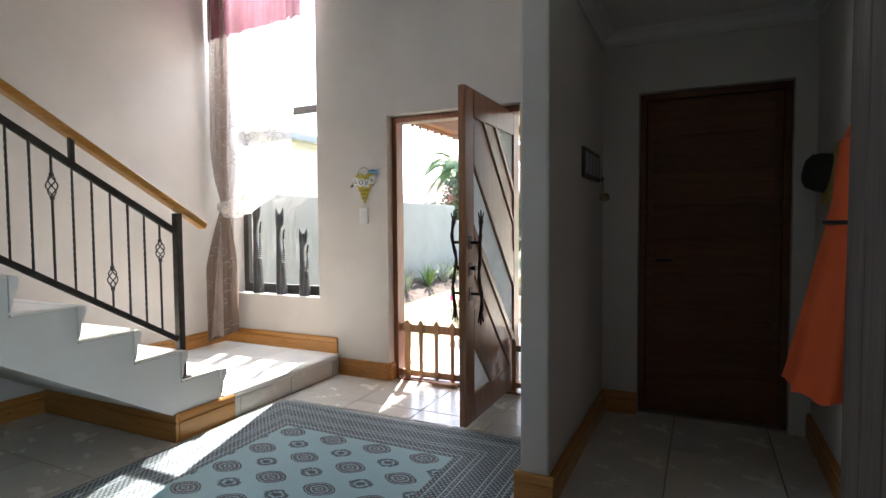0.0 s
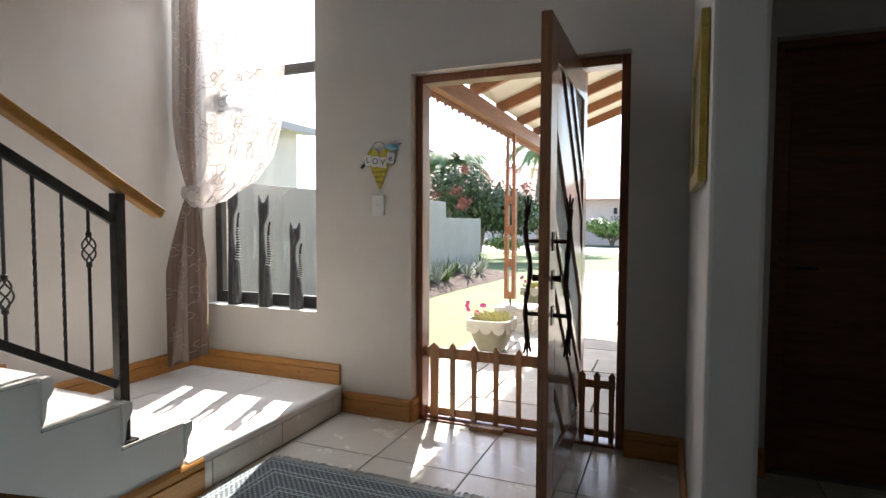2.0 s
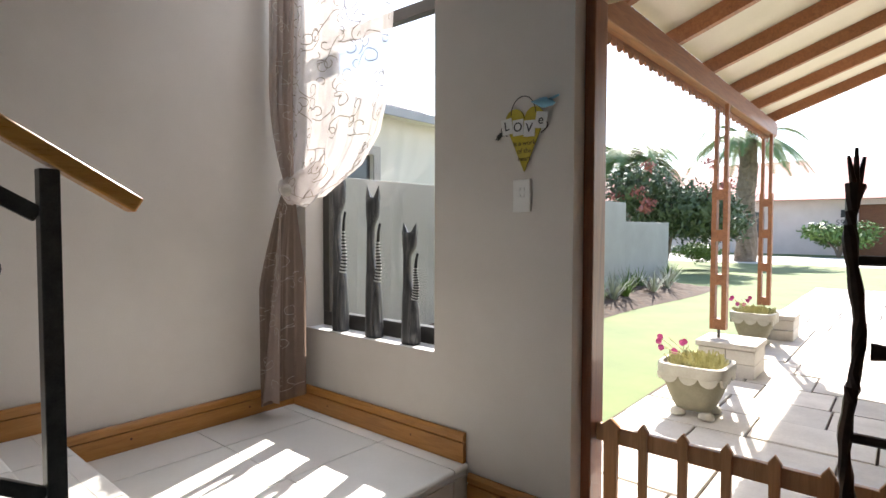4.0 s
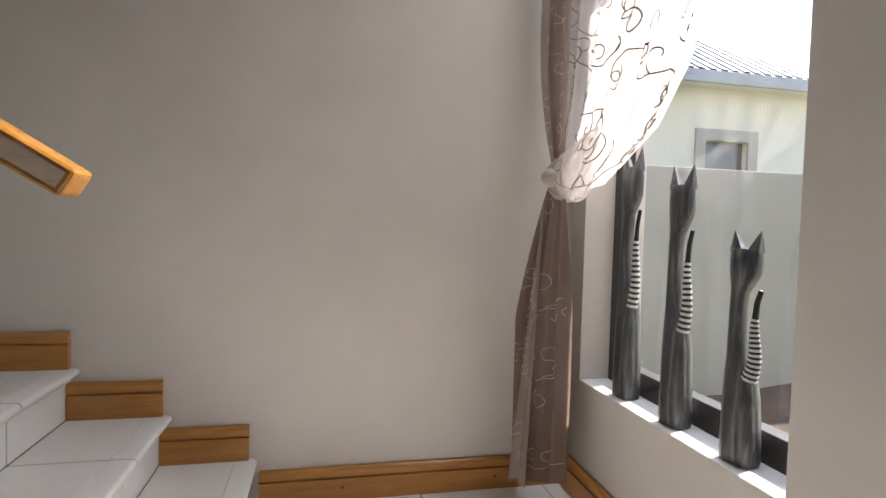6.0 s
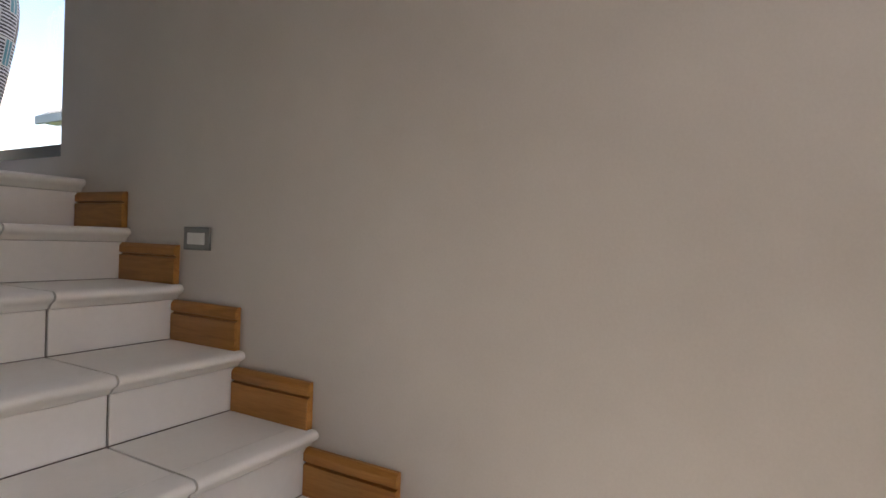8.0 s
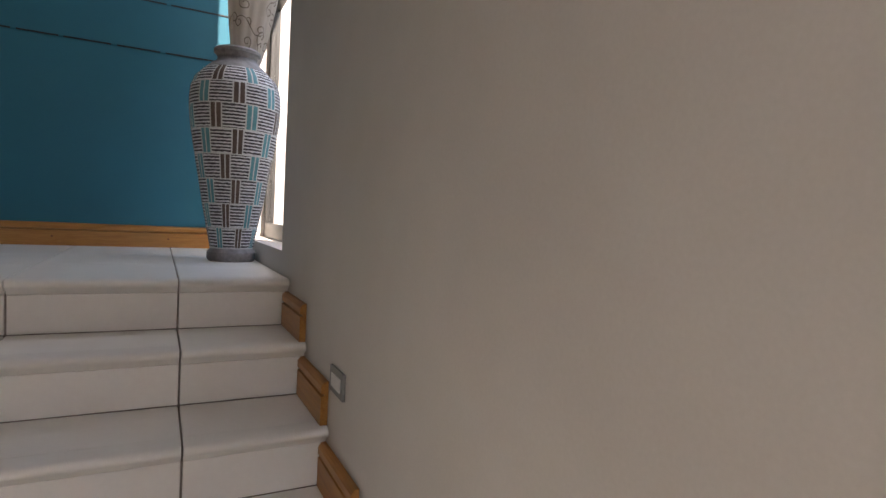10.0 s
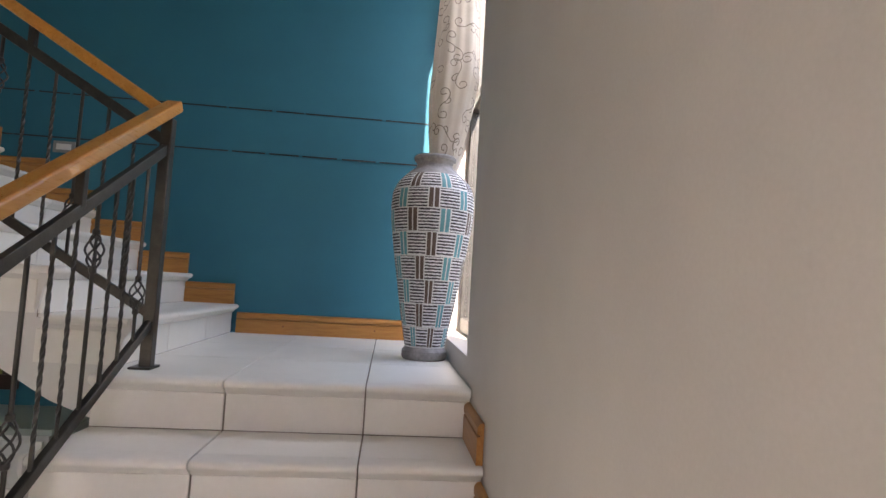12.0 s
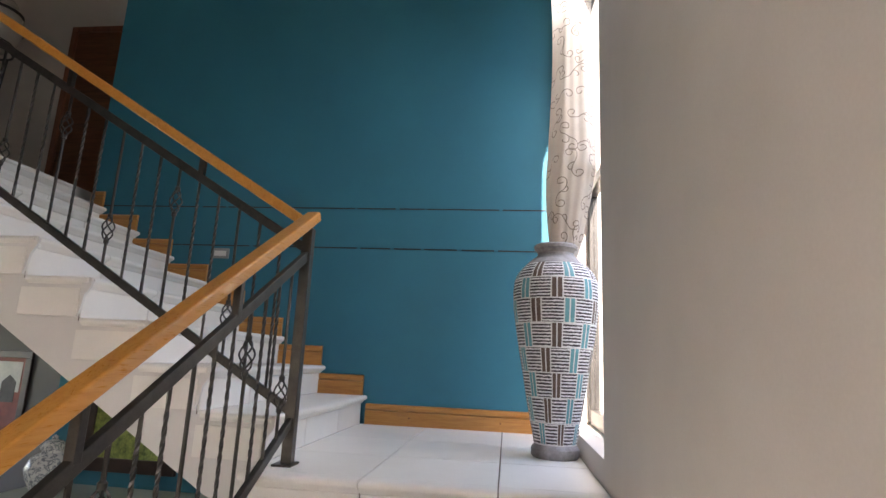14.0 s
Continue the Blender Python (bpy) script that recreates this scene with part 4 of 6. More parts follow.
under(tagged(part("embroidery", scrolls(upper_sheer, 0.80, 1.95, 66, 3, -0.008, 0.0024, 1.25), M_STITCH, None, "stitched tendril scrolls"), kind="stuff"), cur)
under(tagged(part("embroidery", scrolls(side_sheer, 0.24, 1.95, 16, 5, -0.006, 0.0018, 1.1), M_STITCHP, None, "pale stitched scrolls"), kind="stuff"), cur)
under(tagged(part("embroidery", scrolls(lower_sheer, 0.30, 1.2, 8, 8, -0.007, 0.0013, 1.3), M_STITCHP, None, "pale stitched scrolls"), kind="stuff"), cur)


def gather(u, v):
    """The puffed roll of cloth held by the tie."""
    a = v * math.tau
    r = 0.015 + 0.075 * math.sin(math.pi * (0.06 + 0.9 * u)) ** 0.7
    x = 0.075 + 0.37 * u
    return (x, -0.115 + r * 0.8 * math.cos(a) * (1 + 0.12 * math.sin(u * 31)), Z_TIE - 0.005 - 0.04 * math.sin(math.pi * u) + 0.10 * u ** 2 + r * math.sin(a) * (1 + 0.1 * math.sin(u * 25 + 1)))


under(smooth(part("gathered_roll", cloth(bmesh.new(), gather, 44, 20), M_SHEER, None, "bunched voile held by the tieback"), 180), cur)
under(tagged(part("embroidery", scrolls(gather, 0.31, 0.35, 10, 11, -0.003, 0.0018, 0.6), M_STITCH), kind="stuff"), cur)
bm = bmesh.new()
lathe(bm, [(0.002, -0.034), (0.02, -0.028), (0.032, -0.01), (0.034, 0.004), (0.028, 0.02), (0.012, 0.033), (0.001, 0.035)], 18)
bm.transform(pose(0.231, -0.195, 1.376, 60, 0, 0))
under(smooth(part("tieback_knob", bm, surface("pearl_knob", (0.42, 0.39, 0.34), (0.55, 0.51, 0.45), 20, 0.3, 100, 0.1), None, "pale oval tieback knob")), cur)

val = thing("window_valance", (0.6, -0.1, 3.3), "dusty rose pleated valance above the entrance window", "valance")


def valance(u, v):
    bottom = 2.85 + 0.05 * u + 0.035 * ((u * 4.5) % 1.0)
    z = 3.62 - v * (3.62 - bottom)
    return (0.02 + 1.03 * u, -0.14 - fold(u, 4.5, 0.022), z)


under(smooth(part("pleated_cloth", cloth(bmesh.new(), valance, 80, 8), M_ROSE), 180), val)
bm = bmesh.new()
tube(bm, [(0.01, -0.10, 3.63), (1.20, -0.10, 3.63)], 0.014, 12)
tagged(part("curtain_rod", bm, M_HANDLE), "dark metal curtain rod above the entrance window", "curtain rod")

lc = thing("landing_curtain", (0.08, -3.8, 2.4), "cream voile curtain with scrolls gathered into the tall vase", "curtain")


def column(u, v):
    a = u * math.tau
    z = 4.75 - v * (4.75 - 2.30)
    q = max(0.0, (v - 0.78) / 0.22)
    r = (0.108 + 0.012 * math.sin(v * 9)) * (1 - 0.5 * q ** 1.6)
    f = 1 + 0.05 * math.sin(a * 6 + v * 2) + 0.03 * math.sin(a * 13)
    cx = 0.035 + 0.05 * q - 0.01 * (1 - v)
    return (cx + r * f * math.cos(a), -3.80 + 0.13 * q + r * f * (1.45 - 0.6 * q) * math.sin(a), z)


under(smooth(part("cloth_fall", cloth(bmesh.new(), column, 72, 50), M_CREAM), 180), lc)
under(tagged(part("embroidery", scrolls(column, 0.68, 2.45, 90, 21, -0.003, 0.0026, 0.85), M_STITCH, None, "grey-brown stitched scrolls"), kind="stuff"), lc)

# ---- cat figures ----
def cat_wood():
    m, t, p = nodes_of("streaked_grey_wood")
    v = coords(t, (14, 14, 1.2))
    g = noise_tex(t, v, 3.5, 6, 0.7, 0.8)
    t.links.new(ramp(t, g, ((0.30, (0.020, 0.021, 0.024)), (0.5, (0.060, 0.062, 0.067)), (0.62, (0.13, 0.128, 0.125)), (0.76, (0.33, 0.33, 0.33)))), p.inputs["Base Color"])
    p.inputs["Roughness"].default_value = 0.38
    bump(t, p, g, 0.3)
    return m


M_CATW = cat_wood()
M_STRIPE_W = surface("white_stripe_paint", (0.6, 0.6, 0.58), (0.72, 0.72, 0.7), 20, 0.5, 100, 0.05)


def cat_figure(height, label):
    """A tall slim carved cat, one mesh, standing at the origin and facing -y."""
    bm = bmesh.new()
    H = height
    secs = [(0.0, 0.045, 0.034, 0.0), (0.015, 0.047, 0.036, 0.0), (0.14, 0.045, 0.036, 0.0), (0.28, 0.042, 0.034, -0.002), (0.38, 0.036, 0.030, -0.006), (0.45, 0.025, 0.026, -0.014), (0.55, 0.019, 0.023, -0.019),
            (0.66, 0.018, 0.021, -0.020), (0.73, 0.019, 0.021, -0.018), (0.77, 0.027, 0.024, -0.011), (0.81, 0.035, 0.027, -0.006), (0.87, 0.037, 0.027, -0.005), (0.91, 0.036, 0.025, -0.005), (0.92, 0.035, 0.020, -0.005)]
    n, rings = 16, []
    for q, rx, ry, ox in secs:
        rings.append([bm.verts.new((ox + rx * math.copysign(abs(math.cos(k * math.tau / n)) ** 0.7, math.cos(k * math.tau / n)), ry * math.copysign(abs(math.sin(k * math.tau / n)) ** 0.7, math.sin(k * math.tau / n)), q * H)) for k in range(n)])
    for a, b in zip(rings, rings[1:]):
        for k in range(n):
            bm.faces.new((a[k], a[(k + 1) % n], b[(k + 1) % n], b[k]))
    bm.faces.new(rings[0][::-1])
    bm.faces.new(rings[-1])
    for s in (-1, 1):
        c = -0.005 + s * 0.021
        base = [(c - 0.016, -0.014), (c + 0.016, -0.014), (c + 0.016, 0.014), (c - 0.016, 0.014)]
        v = [bm.verts.new((x, y, 0.905 * H)) for x, y in base]
        tipv = bm.verts.new((c + s * 0.013, 0, H))
        for i in range(4):
            bm.faces.new((v[i], v[(i + 1) % 4], tipv))
    # carved haunch
    tube(bm, [(0.020, -0.018, 0.0), (0.024, -0.022, 0.10 * H), (0.024, -0.022, 0.25 * H), (0.020, -0.018, 0.40 * H)], [0.020, 0.024, 0.020, 0.010], 8)
    first = len(bm.faces)
    bm.faces.ensure_lookup_table()
    stripes = 26
    z0, z1, ztip = 0.37 * H, 0.64 * H, 0.75 * H
    for i in range(stripes):
        a, b = i / stripes, (i + 1) / stripes
        def at(q):
            return (0.026 + 0.014 * q + 0.006 * math.sin(q * 5), -0.018, z0 + (z1 - z0) * q)
        nf = len(bm.faces)
        tube(bm, [at(a), at(b)], [0.019 - 0.011 * a, 0.019 - 0.011 * b], 8)
        bm.faces.ensure_lookup_table()
        for f_ in bm.faces[nf:]:
            f_.material_index = 1 if i % 2 else 2
    nf = len(bm.faces)
    tube(bm, [(0.034, -0.018, z1), (0.036, -0.018, (z1 + ztip) / 2), (0.045, -0.018, ztip)], [0.0075, 0.007, 0.006], 8)
    bm.faces.ensure_lookup_table()
    for f_ in bm.faces[nf:]:
        f_.material_index = 1
    ob = smooth(part("cat_statue", bm, [M_CATW, M_INK, M_STRIPE_W]), 50)
    return tagged(ob, label, "statue", "carved cats on the sill")


for x, hgt, lab in ((0.345, 0.86, "tallest carved grey wooden cat with a striped tail"), (0.615, 0.775, "middle carved grey wooden cat with a striped tail"), (0.875, 0.585, "shortest carved grey wooden cat with a striped tail")):
    c_ = cat_figure(hgt, lab)
    c_.location = (x, 0.062, 0.6245)
    c_.rotation_euler = (0, 0, radians(18))

# ---- tall vase ----
def hatch_mat():
    m, t, p = nodes_of("hatched_clay")
    v = coords(t)
    w = t.nodes.new("ShaderNodeTexWave")
    w.wave_type, w.bands_direction = "BANDS", "Z"
    w.inputs["Scale"].default_value, w.inputs["Distortion"].default_value, w.inputs["Detail"].default_value, w.inputs["Detail Scale"].default_value = 22, 2.0, 3, 4.0
    t.links.new(v, w.inputs["Vector"])
    g = noise_tex(t, v, 40, 4)
    f_ = math_node(t, "ADD", math_node(t, "MULTIPLY", w.outputs[1], 0.75), math_node(t, "MULTIPLY", g, 0.25))
    t.links.new(ramp(t, f_, ((0.40, (0.05, 0.042, 0.045)), (0.52, (0.16, 0.14, 0.15)), (0.60, (0.72, 0.72, 0.72)))), p.inputs["Base Color"])
    p.inputs["Roughness"].default_value = 0.6
    bump(t, p, f_, 0.5)
    return m


M_HATCH = hatch_mat()
M_LINE = surface("white_slip", (0.60, 0.60, 0.58), (0.72, 0.72, 0.70), 30, 0.6, 100, 0.2)
M_TEALG = surface("teal_glaze", (0.07, 0.24, 0.27), (0.14, 0.36, 0.40), 25, 0.5, 90, 0.2)
M_BROWNG = surface("brown_glaze", (0.075, 0.045, 0.035), (0.14, 0.09, 0.07), 25, 0.5, 90, 0.2)
M_CLAY = surface("grey_washed_clay", (0.16, 0.15, 0.15), (0.36, 0.35, 0.35), 18, 0.7, 80, 0.4)
vase = thing("tall_vase", (0.122, -3.665, LAND), "tall clay vase with hatched blocks in teal, brown and white", "vase")
prof = [(0.00, 0.100), (0.02, 0.108), (0.045, 0.108), (0.052, 0.098), (0.06, 0.096), (0.15, 0.113), (0.25, 0.132), (0.36, 0.150), (0.48, 0.171), (0.58, 0.187), (0.67, 0.199), (0.745, 0.202), (0.80, 0.196),
        (0.845, 0.178), (0.88, 0.145), (0.905, 0.115), (0.92, 0.098), (0.93, 0.090)]
def radius(z):
    for (a, ra), (b, rb) in zip(prof, prof[1:]):
        if a <= z <= b:
            return ra + (rb - ra) * (z - a) / (b - a)
    return prof[-1][1]


rows_v = [0.06, 0.155, 0.265, 0.375, 0.485, 0.595, 0.705, 0.80, 0.885]
zs, tag = [], []
for a, b in zip(rows_v, rows_v[1:]):
    zs += [a, a + 0.005] + [a + 0.005 + (b - a - 0.005) * i / 5 for i in range(1, 5)]
zs.append(rows_v[-1])
N = 192
bm = bmesh.new()
def ring(z, r):
    return [bm.verts.new((r * math.cos(k * math.tau / N), r * math.sin(k * math.tau / N), z)) for k in range(N)]
rings = [ring(z, radius(z)) for z in zs]
for j, (r0, r1) in enumerate(zip(rings, rings[1:])):
    row, line = j // 6, j % 6 == 0
    for k in range(N):
        f_ = bm.faces.new((r0[k], r0[(k + 1) % N], r1[(k + 1) % N], r1[k]))
        shift = k + row * 13 + (row % 3) * 2
        c, blk = shift % 24, (shift // 24 + row // 2) % 2
        if line or c in (0, 4, 8):
            f_.material_index = 1
        elif c < 8:
            f_.material_index = 2 if blk else 3
        else:
            f_.material_index = 0
body_v = smooth(part("body", bm, [M_HATCH, M_LINE, M_TEALG, M_BROWNG], vase), 180)
bm = bmesh.new()
lathe(bm, [(0.100, 0.0), (0.109, 0.012), (0.109, 0.042), (0.098, 0.055), (0.094, 0.062)], 48)
smooth(part("foot", bm, M_CLAY, vase, "grey washed clay foot"))
bm = bmesh.new()
lathe(bm, [(0.146, 0.880), (0.118, 0.905), (0.092, 0.925), (0.086, 0.94), (0.092, 0.955), (0.102, 0.962), (0.104, 0.975), (0.096, 0.984), (0.080, 0.984), (0.074, 0.95)], 48)
smooth(part("neck", bm, M_CLAY, vase, "grey washed clay neck and rim"))

# ---- space under the stairs ----
M_CAB = surface("white_cabinet_paint", (0.62, 0.61, 0.58), (0.7, 0.69, 0.66), 5, 0.4, 120, 0.05)
M_CTOP = surface("sage_cabinet_top", (0.30, 0.33, 0.29), (0.38, 0.41, 0.37), 5, 0.4, 120, 0.08)
cab = thing("sideboard", (2.6, -4.25, 0), "white panelled sideboard with black knobs against the teal wall", "sideboard")
under(part("top", a_box((1.95, -4.495, 0.86), (3.33, -4.00, 0.895), 0.006), M_CTOP, None, "sage green top"), cab)
under(part("body", a_box((1.98, -4.49, 0.06), (3.30, -4.03, 0.858), 0.004), M_CAB), cab)
for i in range(4):
    x0 = 2.0 + i * 0.325
    d_ = under(part("drawer", a_box((x0, -4.028, 0.62), (x0 + 0.30, -4.010, 0.83), 0.006), M_CAB), cab)
    under(part("cabinet_door", a_box((x0, -4.028, 0.10), (x0 + 0.30, -4.010, 0.595), 0.006), M_CAB), cab)
    under(part("knob", a_box((x0 + 0.135, -4.009, 0.71), (x0 + 0.165, -3.985, 0.74), 0.008), M_INK, None, "black knob"), d_)
jar = thing("ginger_jar", (3.08, -4.22, 0.896), "blue and white porcelain ginger jar on the sideboard", "jar")
m_, t_, p_ = nodes_of("blue_white_porcelain")
v_ = coords(t_)
t_.links.new(ramp(t_, noise_tex(t_, v_, 22, 3, 0.6, 1.5), ((0.45, (0.55, 0.56, 0.55)), (0.53, (0.10, 0.12, 0.16)), (0.6, (0.55, 0.56, 0.55)))), p_.inputs["Base Color"])
p_.inputs["Roughness"].default_value = 0.2
bm = bmesh.new()
lathe(bm, [(0.07, 0), (0.085, 0.02), (0.125, 0.10), (0.135, 0.15), (0.11, 0.21), (0.06, 0.24), (0.06, 0.255)], 32)
smooth(part("body", bm, m_, jar))
bm = bmesh.new()
lathe(bm, [(0.068, 0.255), (0.07, 0.27), (0.05, 0.30), (0.015, 0.315), (0.018, 0.33), (0.002, 0.34)], 32)
smooth(part("lid", bm, m_, jar))


def wall_picture(name, x0, x1, z0, z1, y, w, mf, mc, label):
    pic = thing(name, ((x0 + x1) / 2, y, z0), label, "picture")
    for lo, hi in (((x0, y, z0), (x1, y + 0.03, z0 + w)), ((x0, y, z1 - w), (x1, y + 0.03, z1)), ((x0, y, z0 + w), (x0 + w, y + 0.029, z1 - w)), ((x1 - w, y, z0 + w), (x1, y + 0.029, z1 - w))):
        under(part("frame_side", a_box(lo, hi, 0.006), mf), pic)
    under(part("canvas", a_box((x0 + w, y + 0.002, z0 + w), (x1 - w, y + 0.014, z1 - w)), mc), pic)
    return pic


M_BLACKF = surface("black_brown_frame", (0.02, 0.012, 0.01), (0.045, 0.025, 0.02), 14, 0.4, 90, 0.1)
M_GREENP = surface("green_landscape_paint", (0.03, 0.06, 0.01), (0.35, 0.42, 0.10), 26, 0.6, 70, 0.2)
wall_picture("landscape_painting", 2.43, 3.12, 0.985, 1.50, BLUE_Y + 0.003, 0.085, M_BLACKF, M_GREENP, "green landscape painting in a dark wood frame")
M_REDP = surface("red_village_paint", (0.10, 0.018, 0.012), (0.20, 0.04, 0.025), 6, 0.6, 30, 0.2)
vp = wall_picture("village_painting", 5.14, 6.1, 0.82, 1.69, -6.195, 0.07, M_BLACKF, M_REDP, "village street painting in a black frame on charcoal wall")
M_PALE = surface("painted_sky", (0.38, 0.37, 0.33), (0.5, 0.48, 0.43), 9, 0.6, 60, 0.2)
M_DK = surface("painted_dark", (0.02, 0.018, 0.015), (0.06, 0.05, 0.04), 9, 0.6, 60, 0.2)
under(part("painted_sky", a_box((5.24, -6.181, 1.28), (6.0, -6.178, 1.58)), M_PALE), vp)
for i, (x, w_, h_) in enumerate(((5.28, 0.16, 0.20), (5.50, 0.14, 0.26), (5.70, 0.20, 0.18))):
    bm = bmesh.new()
    prism(bm, [(x, -6.178, 1.18), (x + w_, -6.178, 1.18), (x + w_, -6.178, 1.18 + h_), (x + w_ / 2, -6.178, 1.25 + h_), (x, -6.178, 1.18 + h_)], (0, 0.003, 0))
    under(part("painted_house", bm, M_PALE if i == 1 else M_DK), vp)

# ---- upper passage ----
ud = thing("door_3", (0, 0, 0), "closed reddish-brown door of the upper passage", "door", kind="structure")
for lo, hi in (((3.985, -5.66, UPPER), (4.04, -5.585, UPPER + 2.055)), ((4.80, -5.66, UPPER), (4.855, -5.585, UPPER + 2.055)), ((4.04, -5.66, UPPER + 2.0), (4.80, -5.585, UPPER + 2.055))):
    part("jamb", a_box(lo, hi, 0.004), M_FRAME, ud)
part("leaf", a_box((4.044, -5.65, UPPER + 0.005), (4.796, -5.61, UPPER + 1.996), 0.003), M_DARKDOOR, ud)

JH = 1.45      # height of the iron stand
M_PORC = surface("white_porcelain", (0.55, 0.53, 0.48), (0.66, 0.64, 0.58), 8, 0.25, 120, 0.05)
stand = thing("plant_stand", (5.07, -5.00, UPPER), "dark iron scrollwork stand on the upper floor", "stand")
for k in range(3):
    a = k * math.tau / 3 + 0.4
    bm = bmesh.new()
    tube(bm, [(0.20 * math.cos(a), 0.20 * math.sin(a), 0.0), (0.10 * math.cos(a), 0.10 * math.sin(a), 0.3), (0.16 * math.cos(a), 0.16 * math.sin(a), JH - 0.01)], 0.012, 8)
    smooth(part("leg", bm, M_IRON, stand))
for z, r in ((JH - 0.012, 0.17), (0.32, 0.11)):
    bm = bmesh.new()
    tube(bm, [(r * math.cos(a * math.tau / 24), r * math.sin(a * math.tau / 24), z) for a in range(25)], 0.011, 6)
    part("ring", bm, M_IRON, stand)
pot = thing("lidded_jar", (5.07, -5.00, UPPER + JH), "large white porcelain jar with dark painted bands", "jar")
bm = bmesh.new()
lathe(bm, [(0.10, 0.0), (0.13, 0.02), (0.19, 0.12), (0.215, 0.24), (0.20, 0.34), (0.14, 0.41), (0.12, 0.45)], 36)
smooth(part("body", bm, M_PORC, pot))
for z, r, hh in ((0.06, 0.158, 0.03), (0.22, 0.2145, 0.035), (0.355, 0.192, 0.025)):
    bm = bmesh.new()
    lathe(bm, [(r - 0.01, z), (r + 0.004, z), (r + 0.005, z + hh), (r - 0.012, z + hh)], 36)
    smooth(part("painted_band", bm, M_INK, pot, "dark painted band"))
bm = bmesh.new()
lathe(bm, [(0.135, 0.45), (0.138, 0.47), (0.09, 0.53), (0.03, 0.56), (0.032, 0.60), (0.004, 0.62)], 32)
smooth(part("lid", bm, M_PORC, pot))

# ---- rug ----
def rug_mat():
    m, t, p = nodes_of("woven_rug")
    c = t.nodes.new("ShaderNodeTexCoord")
    s = t.nodes.new("ShaderNodeSeparateXYZ")
    t.links.new(c.outputs["Object"], s.inputs[0])
    X, Y = s.outputs[0], s.outputs[1]
    def cell(v, off, pitch):
        q = math_node(t, "DIVIDE", math_node(t, "SUBTRACT", v, off), pitch)
        return math_node(t, "MULTIPLY", math_node(t, "SUBTRACT", math_node(t, "SUBTRACT", q, math_node(t, "FLOOR", q)), 0.5), pitch)
    def dist(ox, oy, pxx, pyy, kx, ky):
        a = math_node(t, "POWER", math_node(t, "ABSOLUTE", math_node(t, "MULTIPLY", cell(X, ox, pxx), kx)), 1.6)
        b = math_node(t, "POWER", math_node(t, "ABSOLUTE", math_node(t, "MULTIPLY", cell(Y, oy, pyy), ky)), 1.6)
        return math_node(t, "POWER", math_node(t, "ADD", a, b), 0.625)
    v = coords(t)
    wob = math_node(t, "MULTIPLY", math_node(t, "SUBTRACT", noise_tex(t, v, 60, 3), 0.5), 0.35)
    field, ink, pale, slate = (0.27, 0.42, 0.44), (0.006, 0.012, 0.020), (0.44, 0.54, 0.55), (0.018, 0.036, 0.052)
    def lattice(pitch, level):
        """A regular woven diamond lattice, 1 where it is pale."""
        k = math.tau / pitch
        waves = math_node(t, "MULTIPLY", math_node(t, "SINE", math_node(t, "MULTIPLY", X, k)), math_node(t, "SINE", math_node(t, "MULTIPLY", Y, k)))
        return math_node(t, "GREATER_THAN", math_node(t, "ADD", waves, wob), level)
    d1 = math_node(t, "ADD", dist(1.665, -1.325, 0.292, 0.25, 11.5, 15.5), math_node(t, "MULTIPLY", wob, 0.5))
    rings = ramp(t, d1, ((0.14, ink), (0.20, pale), (0.26, ink), (0.46, slate), (0.52, pale), (0.58, ink), (0.80, ink), (0.84, pale), (0.88, ink), (0.98, ink), (1.0, field)))
    g1 = blend(t, math_node(t, "MULTIPLY", math_node(t, "LESS_THAN", d1, 0.80), math_node(t, "MULTIPLY", lattice(0.022, 0.5), 0.35)), rings, pale)
    d2 = math_node(t, "ADD", dist(1.665 + 0.146, -1.325 + 0.125, 0.292, 0.25, 14, 18), math_node(t, "MULTIPLY", wob, 2.2))
    g2 = ramp(t, d2, ((0.20, ink), (0.34, slate), (0.40, field), (0.50, field), (0.56, slate), (0.84, slate), (0.90, field)))
    inner = blend(t, math_node(t, "GREATER_THAN", d1, 1.0), g1, g2)
    ex = math_node(t, "MINIMUM", math_node(t, "SUBTRACT", X, 1.31), math_node(t, "SUBTRACT", 3.22, X))
    ey = math_node(t, "MINIMUM", math_node(t, "SUBTRACT", -0.735, Y), math_node(t, "SUBTRACT", Y, -3.45))
    e = math_node(t, "MINIMUM", ex, ey)
    stops = [(0.0, ink)]
    for p0 in (0.06, 0.12, 0.29, 0.36, 0.62, 0.69, 0.86):
        stops += [(p0 - 0.012, slate), (p0, pale), (p0 + 0.012, ink)]
    bands = ramp(t, math_node(t, "MULTIPLY", e, 2.4), stops)
    border = blend(t, math_node(t, "MULTIPLY", lattice(0.030, 0.34), 0.60), bands, pale)
    col = blend(t, math_node(t, "GREATER_THAN", e, 0.395), border, inner)
    worn = blend(t, math_node(t, "MULTIPLY", noise_tex(t, v, 5, 4), 0.16), col, (0.30, 0.34, 0.34))
    t.links.new(worn, p.inputs["Base Color"])
    p.inputs["Roughness"].default_value = 0.92
    p.inputs["Sheen Weight"].default_value = 0.3
    bump(t, p, math_node(t, "ADD", noise_tex(t, v, 300, 2), noise_tex(t, v, 25, 3)), 0.5, 0.004)
    return m


